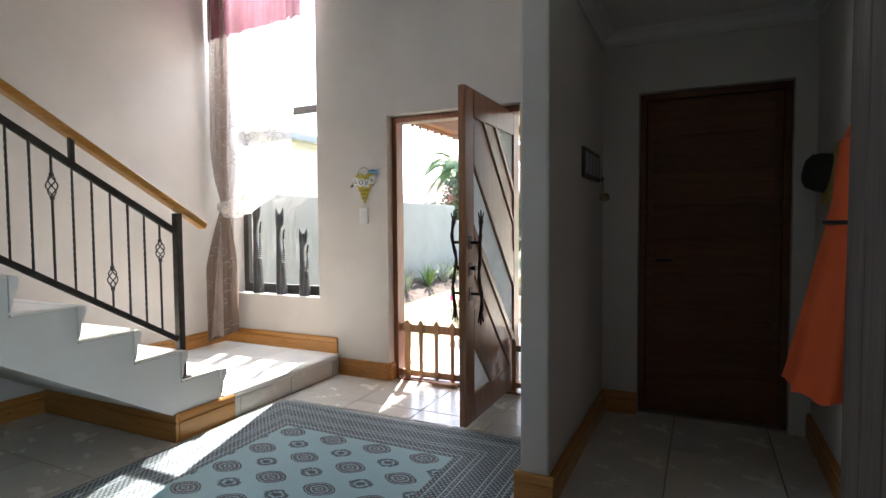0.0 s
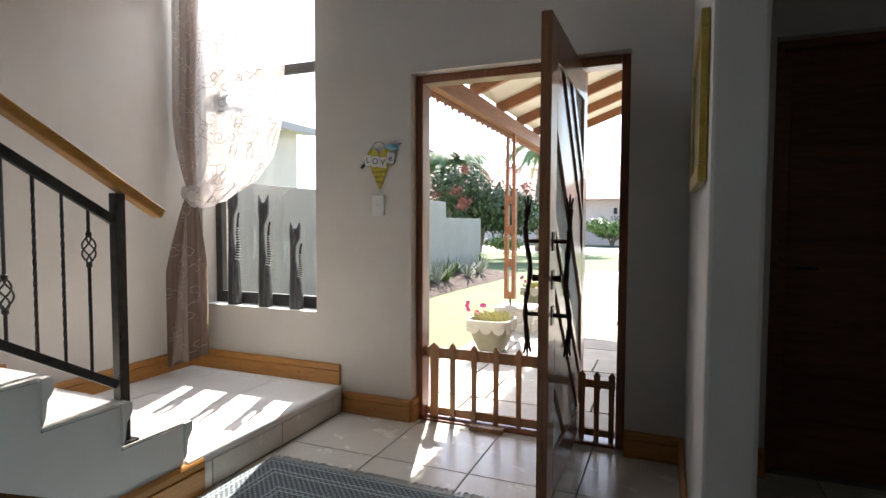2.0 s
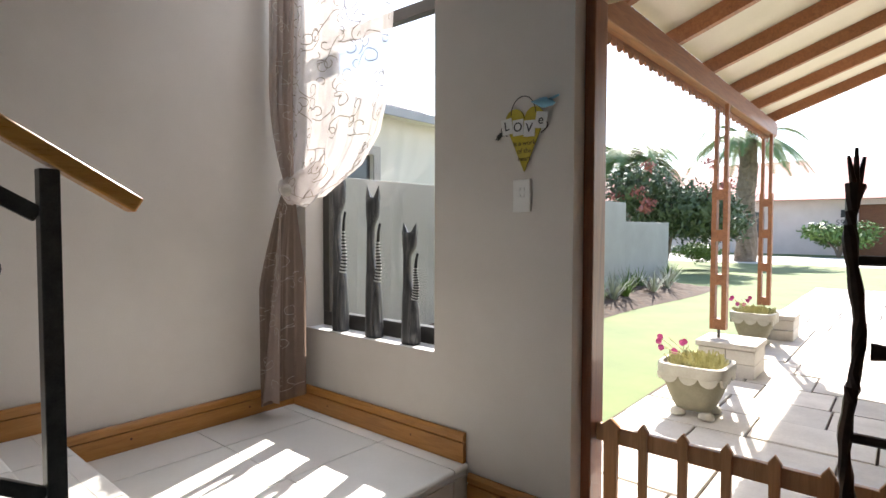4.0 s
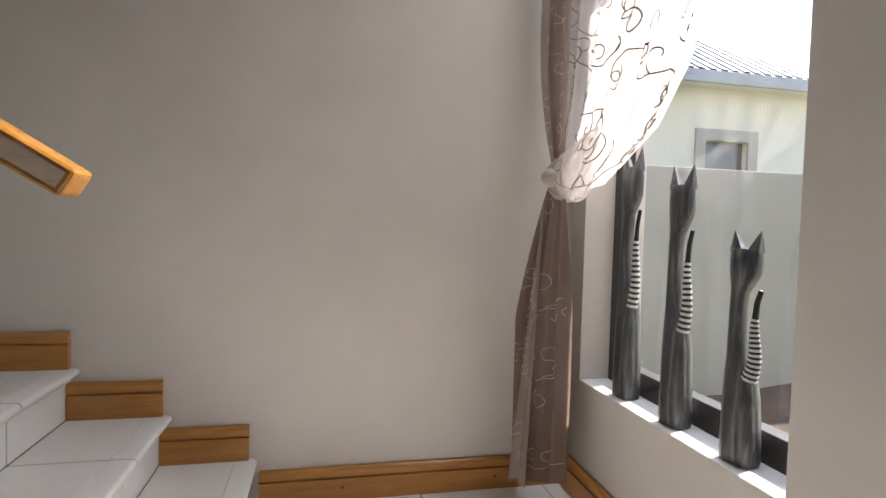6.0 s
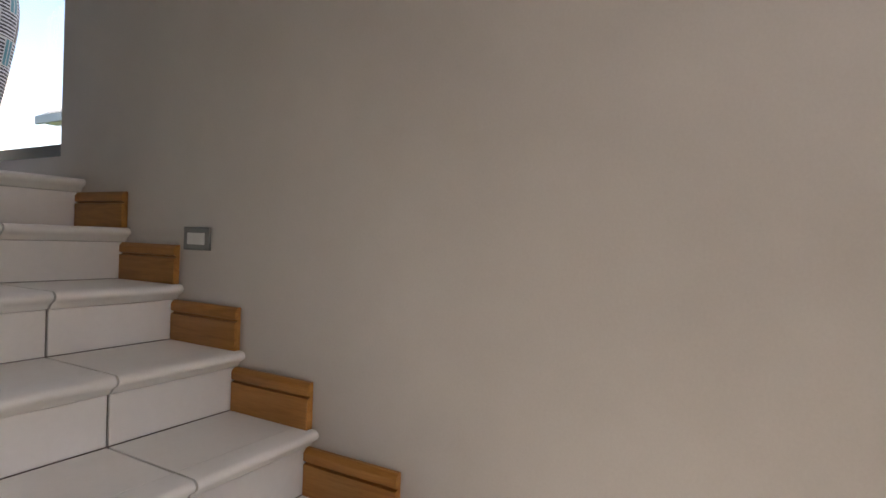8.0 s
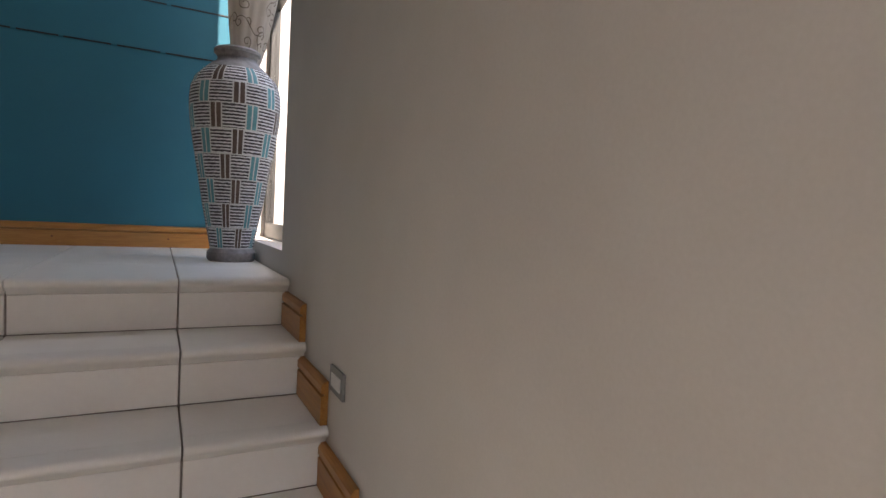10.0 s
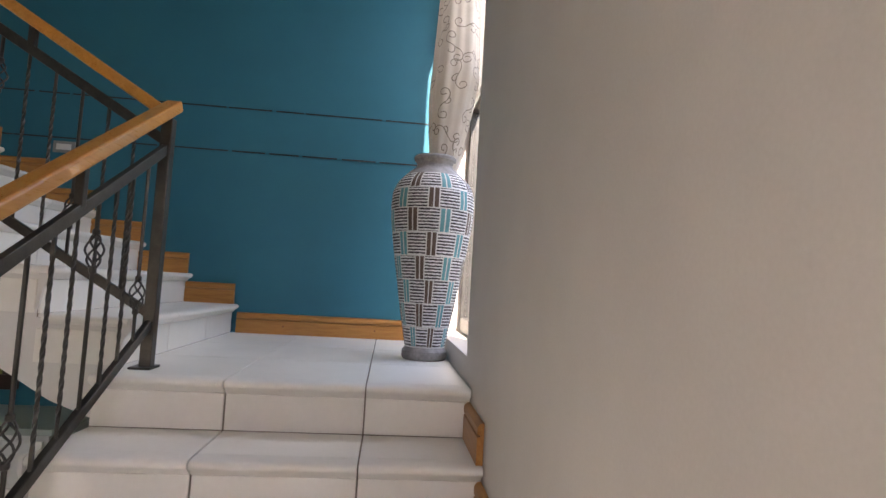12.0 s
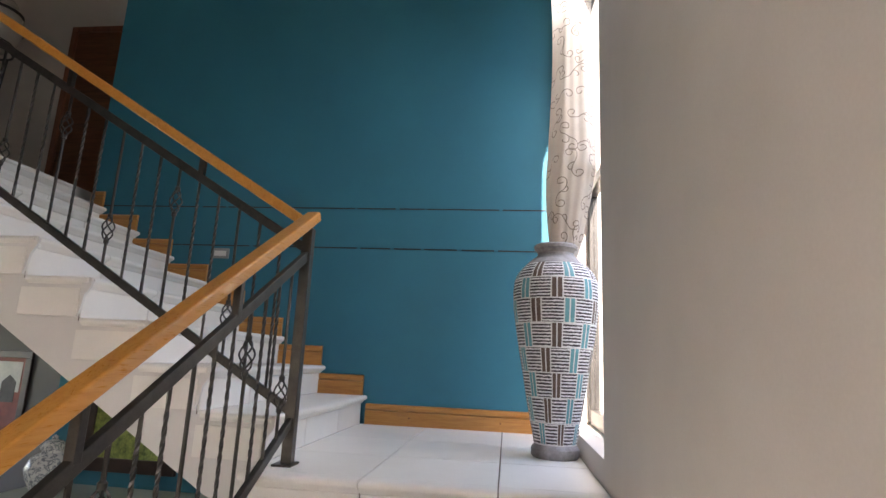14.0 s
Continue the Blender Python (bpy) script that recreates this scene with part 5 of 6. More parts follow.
rug = thing("rug", (2.265, -2.09, 0), "blue-grey oriental rug with rows of medallions and a fringe", "rug")
def rug_top(u, v):
    x, y = 1.31 + 1.91 * u, -3.45 + 2.715 * v
    edge = min(u, 1 - u, v, 1 - v)
    return (x + 0.006 * math.sin(y * 7), y + 0.008 * math.sin(x * 5), 0.011 * min(1, edge * 120) + 0.002 * noise.noise((x * 4, y * 4, 0)) * min(1, edge * 30) + 0.002)
bm = cloth(bmesh.new(), rug_top, 60, 80)
under(smooth(part("carpet_weave", bm, rug_mat()), 180), rug)
bm = bmesh.new()
rnd = random.Random(4)
for y0, s in ((-0.735, 1), (-3.45, -1)):
    for i in range(260):
        x = 1.32 + i * 1.89 / 260
        L, dx = rnd.uniform(0.025, 0.05), rnd.uniform(-0.015, 0.015)
        v = [bm.verts.new(q) for q in ((x - 0.002, y0 - s * 0.006, 0.006), (x + 0.002, y0 - s * 0.006, 0.006), (x + dx + 0.002, y0 + s * L, 0.002), (x + dx - 0.002, y0 + s * L, 0.002), (x + dx * 0.6, y0 + s * L * 0.5, 0.008))]
        bm.faces.new((v[0], v[1], v[4]))
        bm.faces.new((v[4], v[1], v[2]))
        bm.faces.new((v[4], v[2], v[3]))
        bm.faces.new((v[0], v[4], v[3]))
under(tagged(part("fringe", bm, surface("pale_fringe", (0.35, 0.37, 0.36), (0.5, 0.52, 0.5), 30, 0.9, 100, 0.1)), kind="stuff"), rug)

# ---- outside ----
GR = -0.10
M_LAWN = surface("dry_bright_lawn", (0.075, 0.108, 0.032), (0.150, 0.185, 0.066), 1.2, 0.9, 70, 0.6)
M_FLAG = surface("pale_flagstone", (0.44, 0.40, 0.35), (0.58, 0.54, 0.48), 4, 0.8, 60, 0.4, vary=0.25)
M_MULCH = surface("brown_mulch", (0.035, 0.022, 0.015), (0.10, 0.066, 0.045), 9, 0.95, 60, 1.0)
M_GWALL = surface("grey_garden_wall", (0.25, 0.25, 0.23), (0.32, 0.32, 0.30), 1.5, 0.85, 60, 0.3)
M_HOUSE = surface("cream_house_wall", (0.57, 0.54, 0.46), (0.65, 0.62, 0.54), 1.2, 0.85, 60, 0.2)
M_BAND = surface("taupe_plaster_band", (0.30, 0.28, 0.25), (0.36, 0.34, 0.31), 2, 0.85, 60, 0.2)
M_ROOFG = surface("grey_roof_sheet", (0.22, 0.23, 0.24), (0.30, 0.31, 0.32), 2, 0.5, 40, 0.1, 0.3)
M_ROOFR = surface("faded_red_roof", (0.40, 0.16, 0.13), (0.52, 0.24, 0.20), 1.5, 0.8, 30, 0.2)
M_PINKW = surface("pale_pink_wall", (0.55, 0.46, 0.42), (0.63, 0.54, 0.50), 1.5, 0.85, 40, 0.2)
M_PORCHW = timber("porch_beam_wood", (0.16, 0.055, 0.02), (0.26, 0.10, 0.038), (0.34, 0.145, 0.06), "y", 0.55, 0.05)
M_BOARD = surface("cream_ceiling_board", (0.62, 0.57, 0.47), (0.70, 0.65, 0.55), 2, 0.7, 60, 0.05)
M_POT = surface("sandy_concrete", (0.17, 0.155, 0.105), (0.25, 0.23, 0.16), 6, 0.9, 70, 0.5)
M_POTR = surface("pale_concrete_rim", (0.33, 0.31, 0.26), (0.43, 0.41, 0.35), 8, 0.9, 70, 0.6)
M_LEAF = surface("bush_leaf", (0.035, 0.06, 0.022), (0.085, 0.12, 0.05), 3, 0.55, 20, 0.0, vary=0.0)
M_LEAFG = surface("bright_leaf", (0.06, 0.12, 0.02), (0.14, 0.22, 0.05), 3, 0.5, 20, 0.0)
M_PALM = surface("palm_leaf", (0.07, 0.12, 0.03), (0.17, 0.24, 0.07), 2, 0.5, 20, 0.0)
M_BLOOM = surface("dull_red_blossom", (0.22, 0.06, 0.05), (0.34, 0.13, 0.10), 4, 0.7, 20, 0.0)
M_PINK = surface("pink_petal", (0.38, 0.03, 0.17), (0.52, 0.08, 0.26), 9, 0.6, 40, 0.0)
M_STRAW = surface("dry_plant", (0.28, 0.26, 0.10), (0.45, 0.42, 0.20), 9, 0.8, 40, 0.0)
M_SILVER = surface("silver_leaf", (0.20, 0.23, 0.18), (0.36, 0.38, 0.32), 6, 0.7, 40, 0.0)
M_TRUNK = surface("palm_bark", (0.12, 0.085, 0.06), (0.26, 0.20, 0.15), 6, 0.95, 30, 1.0)
M_DRIVE = surface("pale_driveway", (0.46, 0.43, 0.39), (0.56, 0.53, 0.48), 0.6, 0.9, 20, 0.2)

ground = tagged(part("ground", a_box((-300, 0.26, GR - 0.5), (300, 600, GR)), M_LAWN), "sunlit dry lawn reaching to the horizon", "ground", kind="structure")
bm = bmesh.new()
box(bm, (-300, -300, GR - 0.5), (-0.26, 0.255, GR))
box(bm, (7.3, -300, GR - 0.5), (300, 0.255, GR))
tagged(part("ground", bm, M_LAWN), "lawn round the house", "ground", kind="structure")
tagged(part("road", a_box((-40, 20.5, GR), (40, 27, GR + 0.01)), M_DRIVE), "pale concrete driveway beyond the lawn", "driveway", kind="structure")
pave = tagged(part("pavement", a_box((1.22, 0.255, GR - 0.2), (4.0, 12.0, -0.075)), M_MULCH), "bed of the flagstone porch path", "paving", kind="structure")
rnd = random.Random(9)
y = 0.27
row = 0
while y < 11.9:
    d = rnd.choice((0.44, 0.5, 0.58))
    x = 1.24 + (0.0 if row % 2 else rnd.uniform(-0.0, 0.02))
    while x < 3.95:
        w = rnd.choice((0.46, 0.62, 0.74))
        x1 = min(x + w, 3.97)
        if x1 - x > 0.1:
            part("flagstone", a_box((x + 0.007, y + 0.007, -0.10), (x1 - 0.007, min(y + d, 11.95) - 0.007, -0.057 + rnd.uniform(-0.004, 0.004)), 0.006), M_FLAG, pave)
        x = x1 if x1 < 3.97 else 99
    y += d
    row += 1

porch = thing("porch_roof", (2.6, 3.2, 2.4), "timber porch roof with stained beams and cream boards", "porch")
SLP = 0.37
def roof_z(x):
    return 2.41 + (x - 1.46) * SLP
under(part("beam", a_box((1.415, 0.26, 2.25), (1.495, 5.62, 2.41), 0.008), M_PORCHW), porch)
for i in range(7):
    y = 0.27 + i * 0.87
    bm = bmesh.new()
    prism(bm, [(1.40, y, roof_z(1.40)), (3.99, y, roof_z(3.99)), (3.99, y, roof_z(3.99) + 0.115), (1.40, y, roof_z(1.40) + 0.115)], (0, 0.055, 0))
    under(part("rafter", bm, M_PORCHW), porch)
bm = bmesh.new()
prism(bm, [(1.40, 0.26, roof_z(1.40) + 0.116), (3.99, 0.26, roof_z(3.99) + 0.116), (3.99, 0.26, roof_z(3.99) + 0.15), (1.40, 0.26, roof_z(1.40) + 0.15)], (0, 5.34, 0))
under(part("roof_board", bm, M_BOARD, None, "cream painted ceiling boards"), porch)
bm = bmesh.new()
for i in range(64):
    y = 0.27 + i * 0.083
    pts = [(1.402, y + 0.0415 + 0.0415 * math.cos(a * math.pi / 8), 2.255 - (0.055 + (0.015 if i % 2 else 0)) * math.sin(a * math.pi / 8)) for a in range(9)]
    prism(bm, pts, (0.012, 0, 0))
under(part("scalloped_trim", bm, M_PORCHW, None, "scalloped fretwork along the beam"), porch)


SHIFT = 0.10      # the posts stand under the middle of the beam


def porch_post(y):
    p = thing("porch_post", (1.36 + SHIFT, y, 0.2), "stained wooden porch post with slotted boards", "post", "porch posts")
    for dx in (-0.057, 0.022):
        under(part("upright", a_box((1.337 + SHIFT + dx + 0.003, y - 0.028, 1.33), (1.337 + SHIFT + dx + 0.035, y + 0.028, 2.405), 0.004), M_PORCHW), p)
    bm = bmesh.new()
    for x0, x1 in ((1.277 + SHIFT, 1.316 + SHIFT), (1.368 + SHIFT, 1.407 + SHIFT)):
        box(bm, (x0, y - 0.041, 0.30), (x1, y + 0.041, 1.58))
    for z0, z1 in ((0.30, 0.39), (0.69, 0.78), (1.07, 1.17), (1.43, 1.52)):
        box(bm, (1.316 + SHIFT, y - 0.040, z0), (1.368 + SHIFT, y + 0.040, z1))
    under(part("slotted_board", bm, M_PORCHW), p)
    under(part("steel_pin", a_box((1.335 + SHIFT, y - 0.01, 0.21), (1.355 + SHIFT, y + 0.01, 0.30)), M_ALU), p)
    pl = thing("post_plinth", (1.43 + SHIFT, y, -0.056), "pale stone plinth under a porch post", "plinth", "plinths")
    for j in range(2):
        for i in range(2):
            under(part("stone", a_box((1.23 + SHIFT + i * 0.22, y - 0.20, -0.058 + j * 0.115), (1.446 + SHIFT + i * 0.22, y + 0.22, 0.054 + j * 0.115), 0.008), M_FLAG), pl)
    under(part("cap", a_box((1.21 + SHIFT, y - 0.22, 0.174), (1.68 + SHIFT, y + 0.24, 0.222), 0.012), M_FLAG), pl)


porch_post(3.38)
porch_post(5.37)
wall_sheet("wall_garage", "x", 4.0, 4.2, 0.255, 6.5, GR, 3.9, [], M_HOUSE, "plain wall of the wing beside the porch")


def leaves(bm, centre, rad, count, size, rnd, shell=0.55):
    """A clump of small leaves with an uneven outline."""
    for i in range(count):
        d = Vector((rnd.gauss(0, 1), rnd.gauss(0, 1), rnd.gauss(0, 1))).normalized()
        lump = 0.80 + 0.30 * noise.noise(d * 2.6 + Vector(centre))
        r = (shell + (1 - shell) * rnd.random() ** 0.5) * lump
        c = Vector(centre) + Vector((d.x * rad[0], d.y * rad[1], d.z * rad[2])) * r
        a = Vector((rnd.gauss(0, 1), rnd.gauss(0, 1), rnd.gauss(0, 1))).normalized()
        b = a.cross(d + Vector((0.01, 0.02, 0.03))).normalized()
        s = size * rnd.uniform(0.6, 1.3)
        v = [bm.verts.new(c + q) for q in (-a * s, b * s * 0.4, a * s, -b * s * 0.4)]
        bm.faces.new(v)
    return bm


def shrub(name, at, rad, count, size, m, label, seed, blooms=None, trunk=True):
    rnd = random.Random(seed)
    ob = thing(name, at, label, "bush")
    bm = bmesh.new()
    for k in range(9):
        o = Vector((rnd.uniform(-0.55, 0.55) * rad[0], rnd.uniform(-0.5, 0.5) * rad[1], rnd.uniform(-0.4, 0.45) * rad[2]))
        leaves(bm, Vector(at) + Vector((0, 0, rad[2] * 1.15)) + o, [r * 0.58 for r in rad], count // 9, size, rnd)
    under(tagged(part("crown", bm, m), kind="stuff"), ob)
    if blooms:
        bm = bmesh.new()
        for k in range(8):
            a = rnd.uniform(0, math.tau)
            o = Vector((math.cos(a) * rad[0] * rnd.uniform(0.3, 0.95), -abs(math.sin(a)) * rad[1] * 0.9, rad[2] * rnd.uniform(0.9, 2.0)))
            leaves(bm, Vector(at) + o, (0.30, 0.30, 0.22), 60, size * 0.8, rnd, 0.2)
        under(tagged(part("blossom", bm, blooms), kind="stuff"), ob)
    if trunk:
        bm = bmesh.new()
        for k in range(4):
            a = k * 1.7
            tube(bm, [at, Vector(at) + Vector((math.cos(a) * 0.15, math.sin(a) * 0.15, rad[2] * 0.5)), Vector(at) + Vector((math.cos(a) * rad[0] * 0.4, math.sin(a) * rad[1] * 0.4, rad[2] * 1.1))], [0.07, 0.05, 0.02], 7)
        under(part("trunk", bm, M_TRUNK), ob)
    return ob


shrub("flowering_tree", (-2.7, 14.6, GR + 0.3), (2.15, 1.6, 1.5), 12000, 0.085, M_LEAF, "dense flowering tree with dull red blossom", 2, M_BLOOM)
shrub("clipped_bush", (-2.3, 16.2, GR), (0.85, 0.7, 0.45), 2600, 0.05, M_LEAFG, "low rounded green bush on the lawn", 6, None, False)
shrub("garden_bush", (-6.0, 19.0, GR), (2.4, 1.6, 1.3), 5000, 0.11, M_LEAF, "dark green bush behind the garden wall", 12, None)
shrub("garden_bush", (0.4, 27.6, GR), (1.6, 1.0, 0.8), 3000, 0.10, M_LEAFG, "green bush before the far house", 14, None)


def palm(at, height, trunk_r, fronds, length, seed, label, droop=1.0):
    rnd = random.Random(seed)
    ob = thing("palm_tree", at, label, "palm tree")
    bm = bmesh.new()
    pts = [Vector(at) + Vector((0.05 * math.sin(i * 0.7), 0, height * i / 14)) for i in range(15)]
    tube(bm, pts, [trunk_r * (1.12 - 0.25 * i / 14 + (0.05 if i % 2 else 0)) for i in range(15)], 12)
    rr = random.Random(seed + 1)
    for k in range(260):
        a, q = rr.uniform(0, math.tau), rr.random()
        c = Vector(at) + Vector((math.cos(a) * trunk_r * 1.03, math.sin(a) * trunk_r * 1.03, height * q))
        o = Vector((math.cos(a), math.sin(a), 0.8)) * 0.12
        s = Vector((-math.sin(a), math.cos(a), 0)) * 0.05
        bm.faces.new([bm.verts.new(c - s), bm.verts.new(c + s), bm.verts.new(c + o)])
    under(part("trunk", bm, M_TRUNK), ob)
    top = Vector(at) + Vector((0, 0, height))
    for f_ in range(fronds):
        bm = bmesh.new()
        a = f_ * 2.399 + rnd.uniform(-0.2, 0.2)
        rise = rnd.uniform(0.1, 1.1)
        out_ = Vector((math.cos(a), math.sin(a), 0))
        L = length * rnd.uniform(0.8, 1.1)
        spine = [top + out_ * L * q * (1 - 0.15 * q) + Vector((0, 0, L * (rise * q - droop * (0.55 + 0.5 * rise) * q * q))) for q in [i / 16 for i in range(17)]]
        tube(bm, spine, [0.025 * (1.05 - i / 17) for i in range(17)], 4)
        for i in range(2, 34):
            q = i / 34
            j = min(15, int(q * 16))
            c = spine[j].lerp(spine[j + 1], q * 16 - j)
            d = (spine[j + 1] - spine[j]).normalized()
            side = d.cross(Vector((0, 0, 1))).normalized()
            ll = L * 0.26 * math.sin(math.pi * (0.15 + 0.8 * q)) * rnd.uniform(0.8, 1.1)
            for s in (-1, 1):
                e = c + (side * s + d * 0.7 - Vector((0, 0, 0.25))).normalized() * ll
                w = d * 0.045
                bm.faces.new([bm.verts.new(c - w), bm.verts.new(c + w), bm.verts.new(e)])
        under(part("frond", bm, M_PALM), ob)
    return ob


palm((-4.7, 16.6, GR), 3.5, 0.18, 30, 2.4, 31, "young feather palm with arching green fronds")
palm((-2.05, 21.6, GR), 4.6, 0.34, 22, 2.6, 37, "tall date palm with a thick rough trunk", 1.15)

gw = thing("garden_wall", (-1.4, 2.0, GR), "grey plastered garden wall stepping down along the lawn", "wall", kind="structure")
under(part("wall_panel", a_box((-1.47, -9.0, GR), (-1.30, 8.1, 1.65), 0.01), M_GWALL), gw)
under(part("wall_panel", a_box((-1.465, 8.101, GR), (-1.305, 10.5, 1.30), 0.01), M_GWALL), gw)
bed = tagged(part("flower_bed", cloth(bmesh.new(), lambda u, v: (-1.30 + 0.85 * u + 0.12 * math.sin(v * 9) * u, 0.4 + 10.6 * v, GR + 0.004 + 0.22 * math.sin(math.pi * (0.5 + 0.5 * u)) * min(1, v * 5, (1 - v) * 8) + 0.03 * noise.noise((u * 9, v * 60, 0)) * min(1, (1 - u) * 4)), 16, 80), M_MULCH), "raised mulch bed along the garden wall", "flower bed", kind="structure")
rnd = random.Random(77)
for k in range(13):
    y, x = 4.3 + k * 0.46 + rnd.uniform(-0.15, 0.15), -1.02 + rnd.uniform(-0.15, 0.25)
    pl = thing("bed_plant", (x, y, GR + 0.1), "small silvery plant in the mulch bed", "plant", "bed plants")
    bm = bmesh.new()
    for i in range(46):
        a, tlt, L = rnd.uniform(0, math.tau), rnd.uniform(0.15, 0.9), rnd.uniform(0.22, 0.62)
        o = Vector((math.cos(a) * tlt, math.sin(a) * tlt, 1)).normalized()
        s = Vector((-math.sin(a), math.cos(a), 0)) * 0.011
        b = Vector((x, y, GR + 0.08))
        mid, tip_ = b + o * L * 0.6, b + o * L + Vector((math.cos(a) * 0.06, math.sin(a) * 0.06, -0.02))
        v = [bm.verts.new(q) for q in (b - s, b + s, mid + s, mid - s, tip_)]
        bm.faces.new((v[0], v[1], v[2], v[3]))
        bm.faces.new((v[3], v[2], v[4]))
    under(tagged(part("foliage", bm, M_SILVER if k % 3 else M_LEAFG), kind="stuff"), pl)


def planter(at, seed, k_=0.80):
    """A square-rounded pot on feet; k_: its size."""
    rnd = random.Random(seed)
    p = thing("garden_planter", at, "sandy concrete planter on feet with pink petunias", "planter", "planters")
    x, y, z = at
    def square(r, rnd_, zz, bm):
        pts = []
        for k in range(32):
            a = k * math.tau / 32
            c, s = math.cos(a), math.sin(a)
            m_ = (abs(c) ** 5 + abs(s) ** 5) ** (-0.2) if rnd_ else 1
            pts.append(bm.verts.new((x + c * r * m_, y + s * r * m_, zz)))
        return pts
    def skin(levels, bm, cap=True):
        rs = [square(r, True, z + h, bm) for r, h in levels]
        for a, b in zip(rs, rs[1:]):
            for k in range(32):
                bm.faces.new((a[k], a[(k + 1) % 32], b[(k + 1) % 32], b[k]))
        if cap:
            bm.faces.new(rs[0][::-1])
            bm.faces.new(rs[-1])
        return bm
    under(smooth(part("bowl", skin([(0.115, 0.05), (0.135, 0.062), (0.155, 0.10), (0.182, 0.16), (0.208, 0.24), (0.226, 0.31), (0.235, 0.36)], bmesh.new()), M_POT)), p)
    under(smooth(part("rim", skin([(0.236, 0.345), (0.262, 0.35), (0.27, 0.39), (0.265, 0.44), (0.235, 0.445), (0.225, 0.41)], bmesh.new()), M_POTR)), p)
    for sx, sy in ((0, -1), (1, 0), (-1, 0), (0, 1)):
        for k in range(3):
            bm = bmesh.new()
            c = (k - 1) * 0.15
            pts = [(c + 0.072 * math.cos(a), -0.075 * math.sin(a)) for a in [i * math.pi / 10 for i in range(11)]]
            if sy:
                prism(bm, [(x + u, y + sy * 0.232, z + 0.365 + w) for u, w in pts], (0, sy * 0.018, 0))
            else:
                prism(bm, [(x + sx * 0.232, y + u, z + 0.365 + w) for u, w in pts], (sx * 0.018, 0, 0))
            under(part("swag", bm, M_POTR), p)
    for sx in (-1, 1):
        for sy in (-1, 1):
            bm = bmesh.new()
            lathe(bm, [(0.05, 0), (0.065, 0.015), (0.06, 0.04), (0.035, 0.062)], 10, (x + sx * 0.11, y + sy * 0.11, z))
            under(smooth(part("foot", bm, M_POTR)), p)
    soil = a_box((x - 0.215, y - 0.215, z + 0.37), (x + 0.215, y + 0.215, z + 0.405), 0.01)
    under(part("soil", soil, M_MULCH), p)
    pet = thing("petunia", (x, y, z + 0.4), "straggling petunia with pink flowers in the planter", "plant", "petunias")
    bm = bmesh.new()
    for i in range(420):
        a, r = rnd.uniform(0, math.tau), 0.21 * rnd.random() ** 0.5
        c = Vector((x + math.cos(a) * r, y + math.sin(a) * r, z + 0.40))
        o = Vector((rnd.gauss(0, 0.5), rnd.gauss(0, 0.5), 1)).normalized() * rnd.uniform(0.04, 0.13)
        s = o.cross(Vector((rnd.random(), 1, 0.1))).normalized() * 0.010
        bm.faces.new([bm.verts.new(q) for q in (c - s, c + s, c + o + s * 0.6, c + o - s * 0.6)])
    for i in range(9):
        a = rnd.uniform(2.2, 4.6)
        tube(bm, [(x, y, z + 0.42), (x + math.cos(a) * 0.18, y + math.sin(a) * 0.18, z + 0.52), (x + math.cos(a) * 0.30, y + math.sin(a) * 0.30, z + 0.50 + rnd.uniform(0, 0.12))], 0.003, 5)
    under(tagged(part("foliage", bm, M_STRAW), kind="stuff"), pet)
    for k in range(6):
        a = rnd.uniform(2.2, 4.4)
        r = rnd.choice((0.12, 0.18, 0.3))
        c = Vector((x + math.cos(a) * r, y + math.sin(a) * r, z + 0.52 + rnd.uniform(0, 0.10)))
        bm = bmesh.new()
        hub = bm.verts.new(c)
        rim_ = [bm.verts.new(c + Vector((0.027 * math.cos(i * math.tau / 10), -0.010 + (0.007 if i % 2 else 0), 0.027 * math.sin(i * math.tau / 10)))) for i in range(10)]
        for i in range(10):
            bm.faces.new((hub, rim_[i], rim_[(i + 1) % 10]))
        under(part("flower", bm, M_PINK), pet)
    p.scale = pet.scale = (k_, k_, k_)
    pet.location.z = z + 0.4 * k_


planter((1.64, 2.02, -0.056), 3)
planter((1.46, 4.76, -0.056), 8)

nh = thing("neighbour_house", (-4.3, 0, GR), "cream neighbouring house with a grey sheet roof", "house")
wb = bmesh.new()
for lo, hi in (((-4.5, -12, GR), (-4.3, 3.9, 3.25)), ((-4.5, 4.55, GR), (-4.3, 6.9, 3.25)), ((-4.5, 3.9, GR), (-4.3, 4.55, 1.55)), ((-4.5, 3.9, 2.42), (-4.3, 4.55, 3.25)), ((-9, 6.7, GR), (-4.5, 6.9, 3.25)), ((-9, -12, GR), (-4.5, -11.8, 3.25))):
    box(wb, lo, hi)
under(part("wall", wb, M_HOUSE), nh)
bm = bmesh.new()
for lo, hi in (((-4.31, 3.75, 2.42), (-4.27, 4.70, 2.57)), ((-4.31, 3.75, 1.45), (-4.27, 3.90, 2.42)), ((-4.31, 4.55, 1.45), (-4.27, 4.70, 2.42))):
    box(bm, lo, hi, 0.004)
under(part("window_band", bm, M_BAND, None, "taupe plaster band round the window"), nh)
hw = under(part("window_frame", a_box((-4.42, 3.9, 1.55), (-4.38, 4.55, 2.42), 0.004), M_ALU), nh)
bm = bmesh.new()
box(bm, (-4.379, 3.96, 1.61), (-4.372, 4.49, 2.36))
under(part("pane", bm, surface("dark_pane", (0.05, 0.06, 0.07), (0.09, 0.10, 0.11), 2, 0.1, 40, 0.0)), nh)
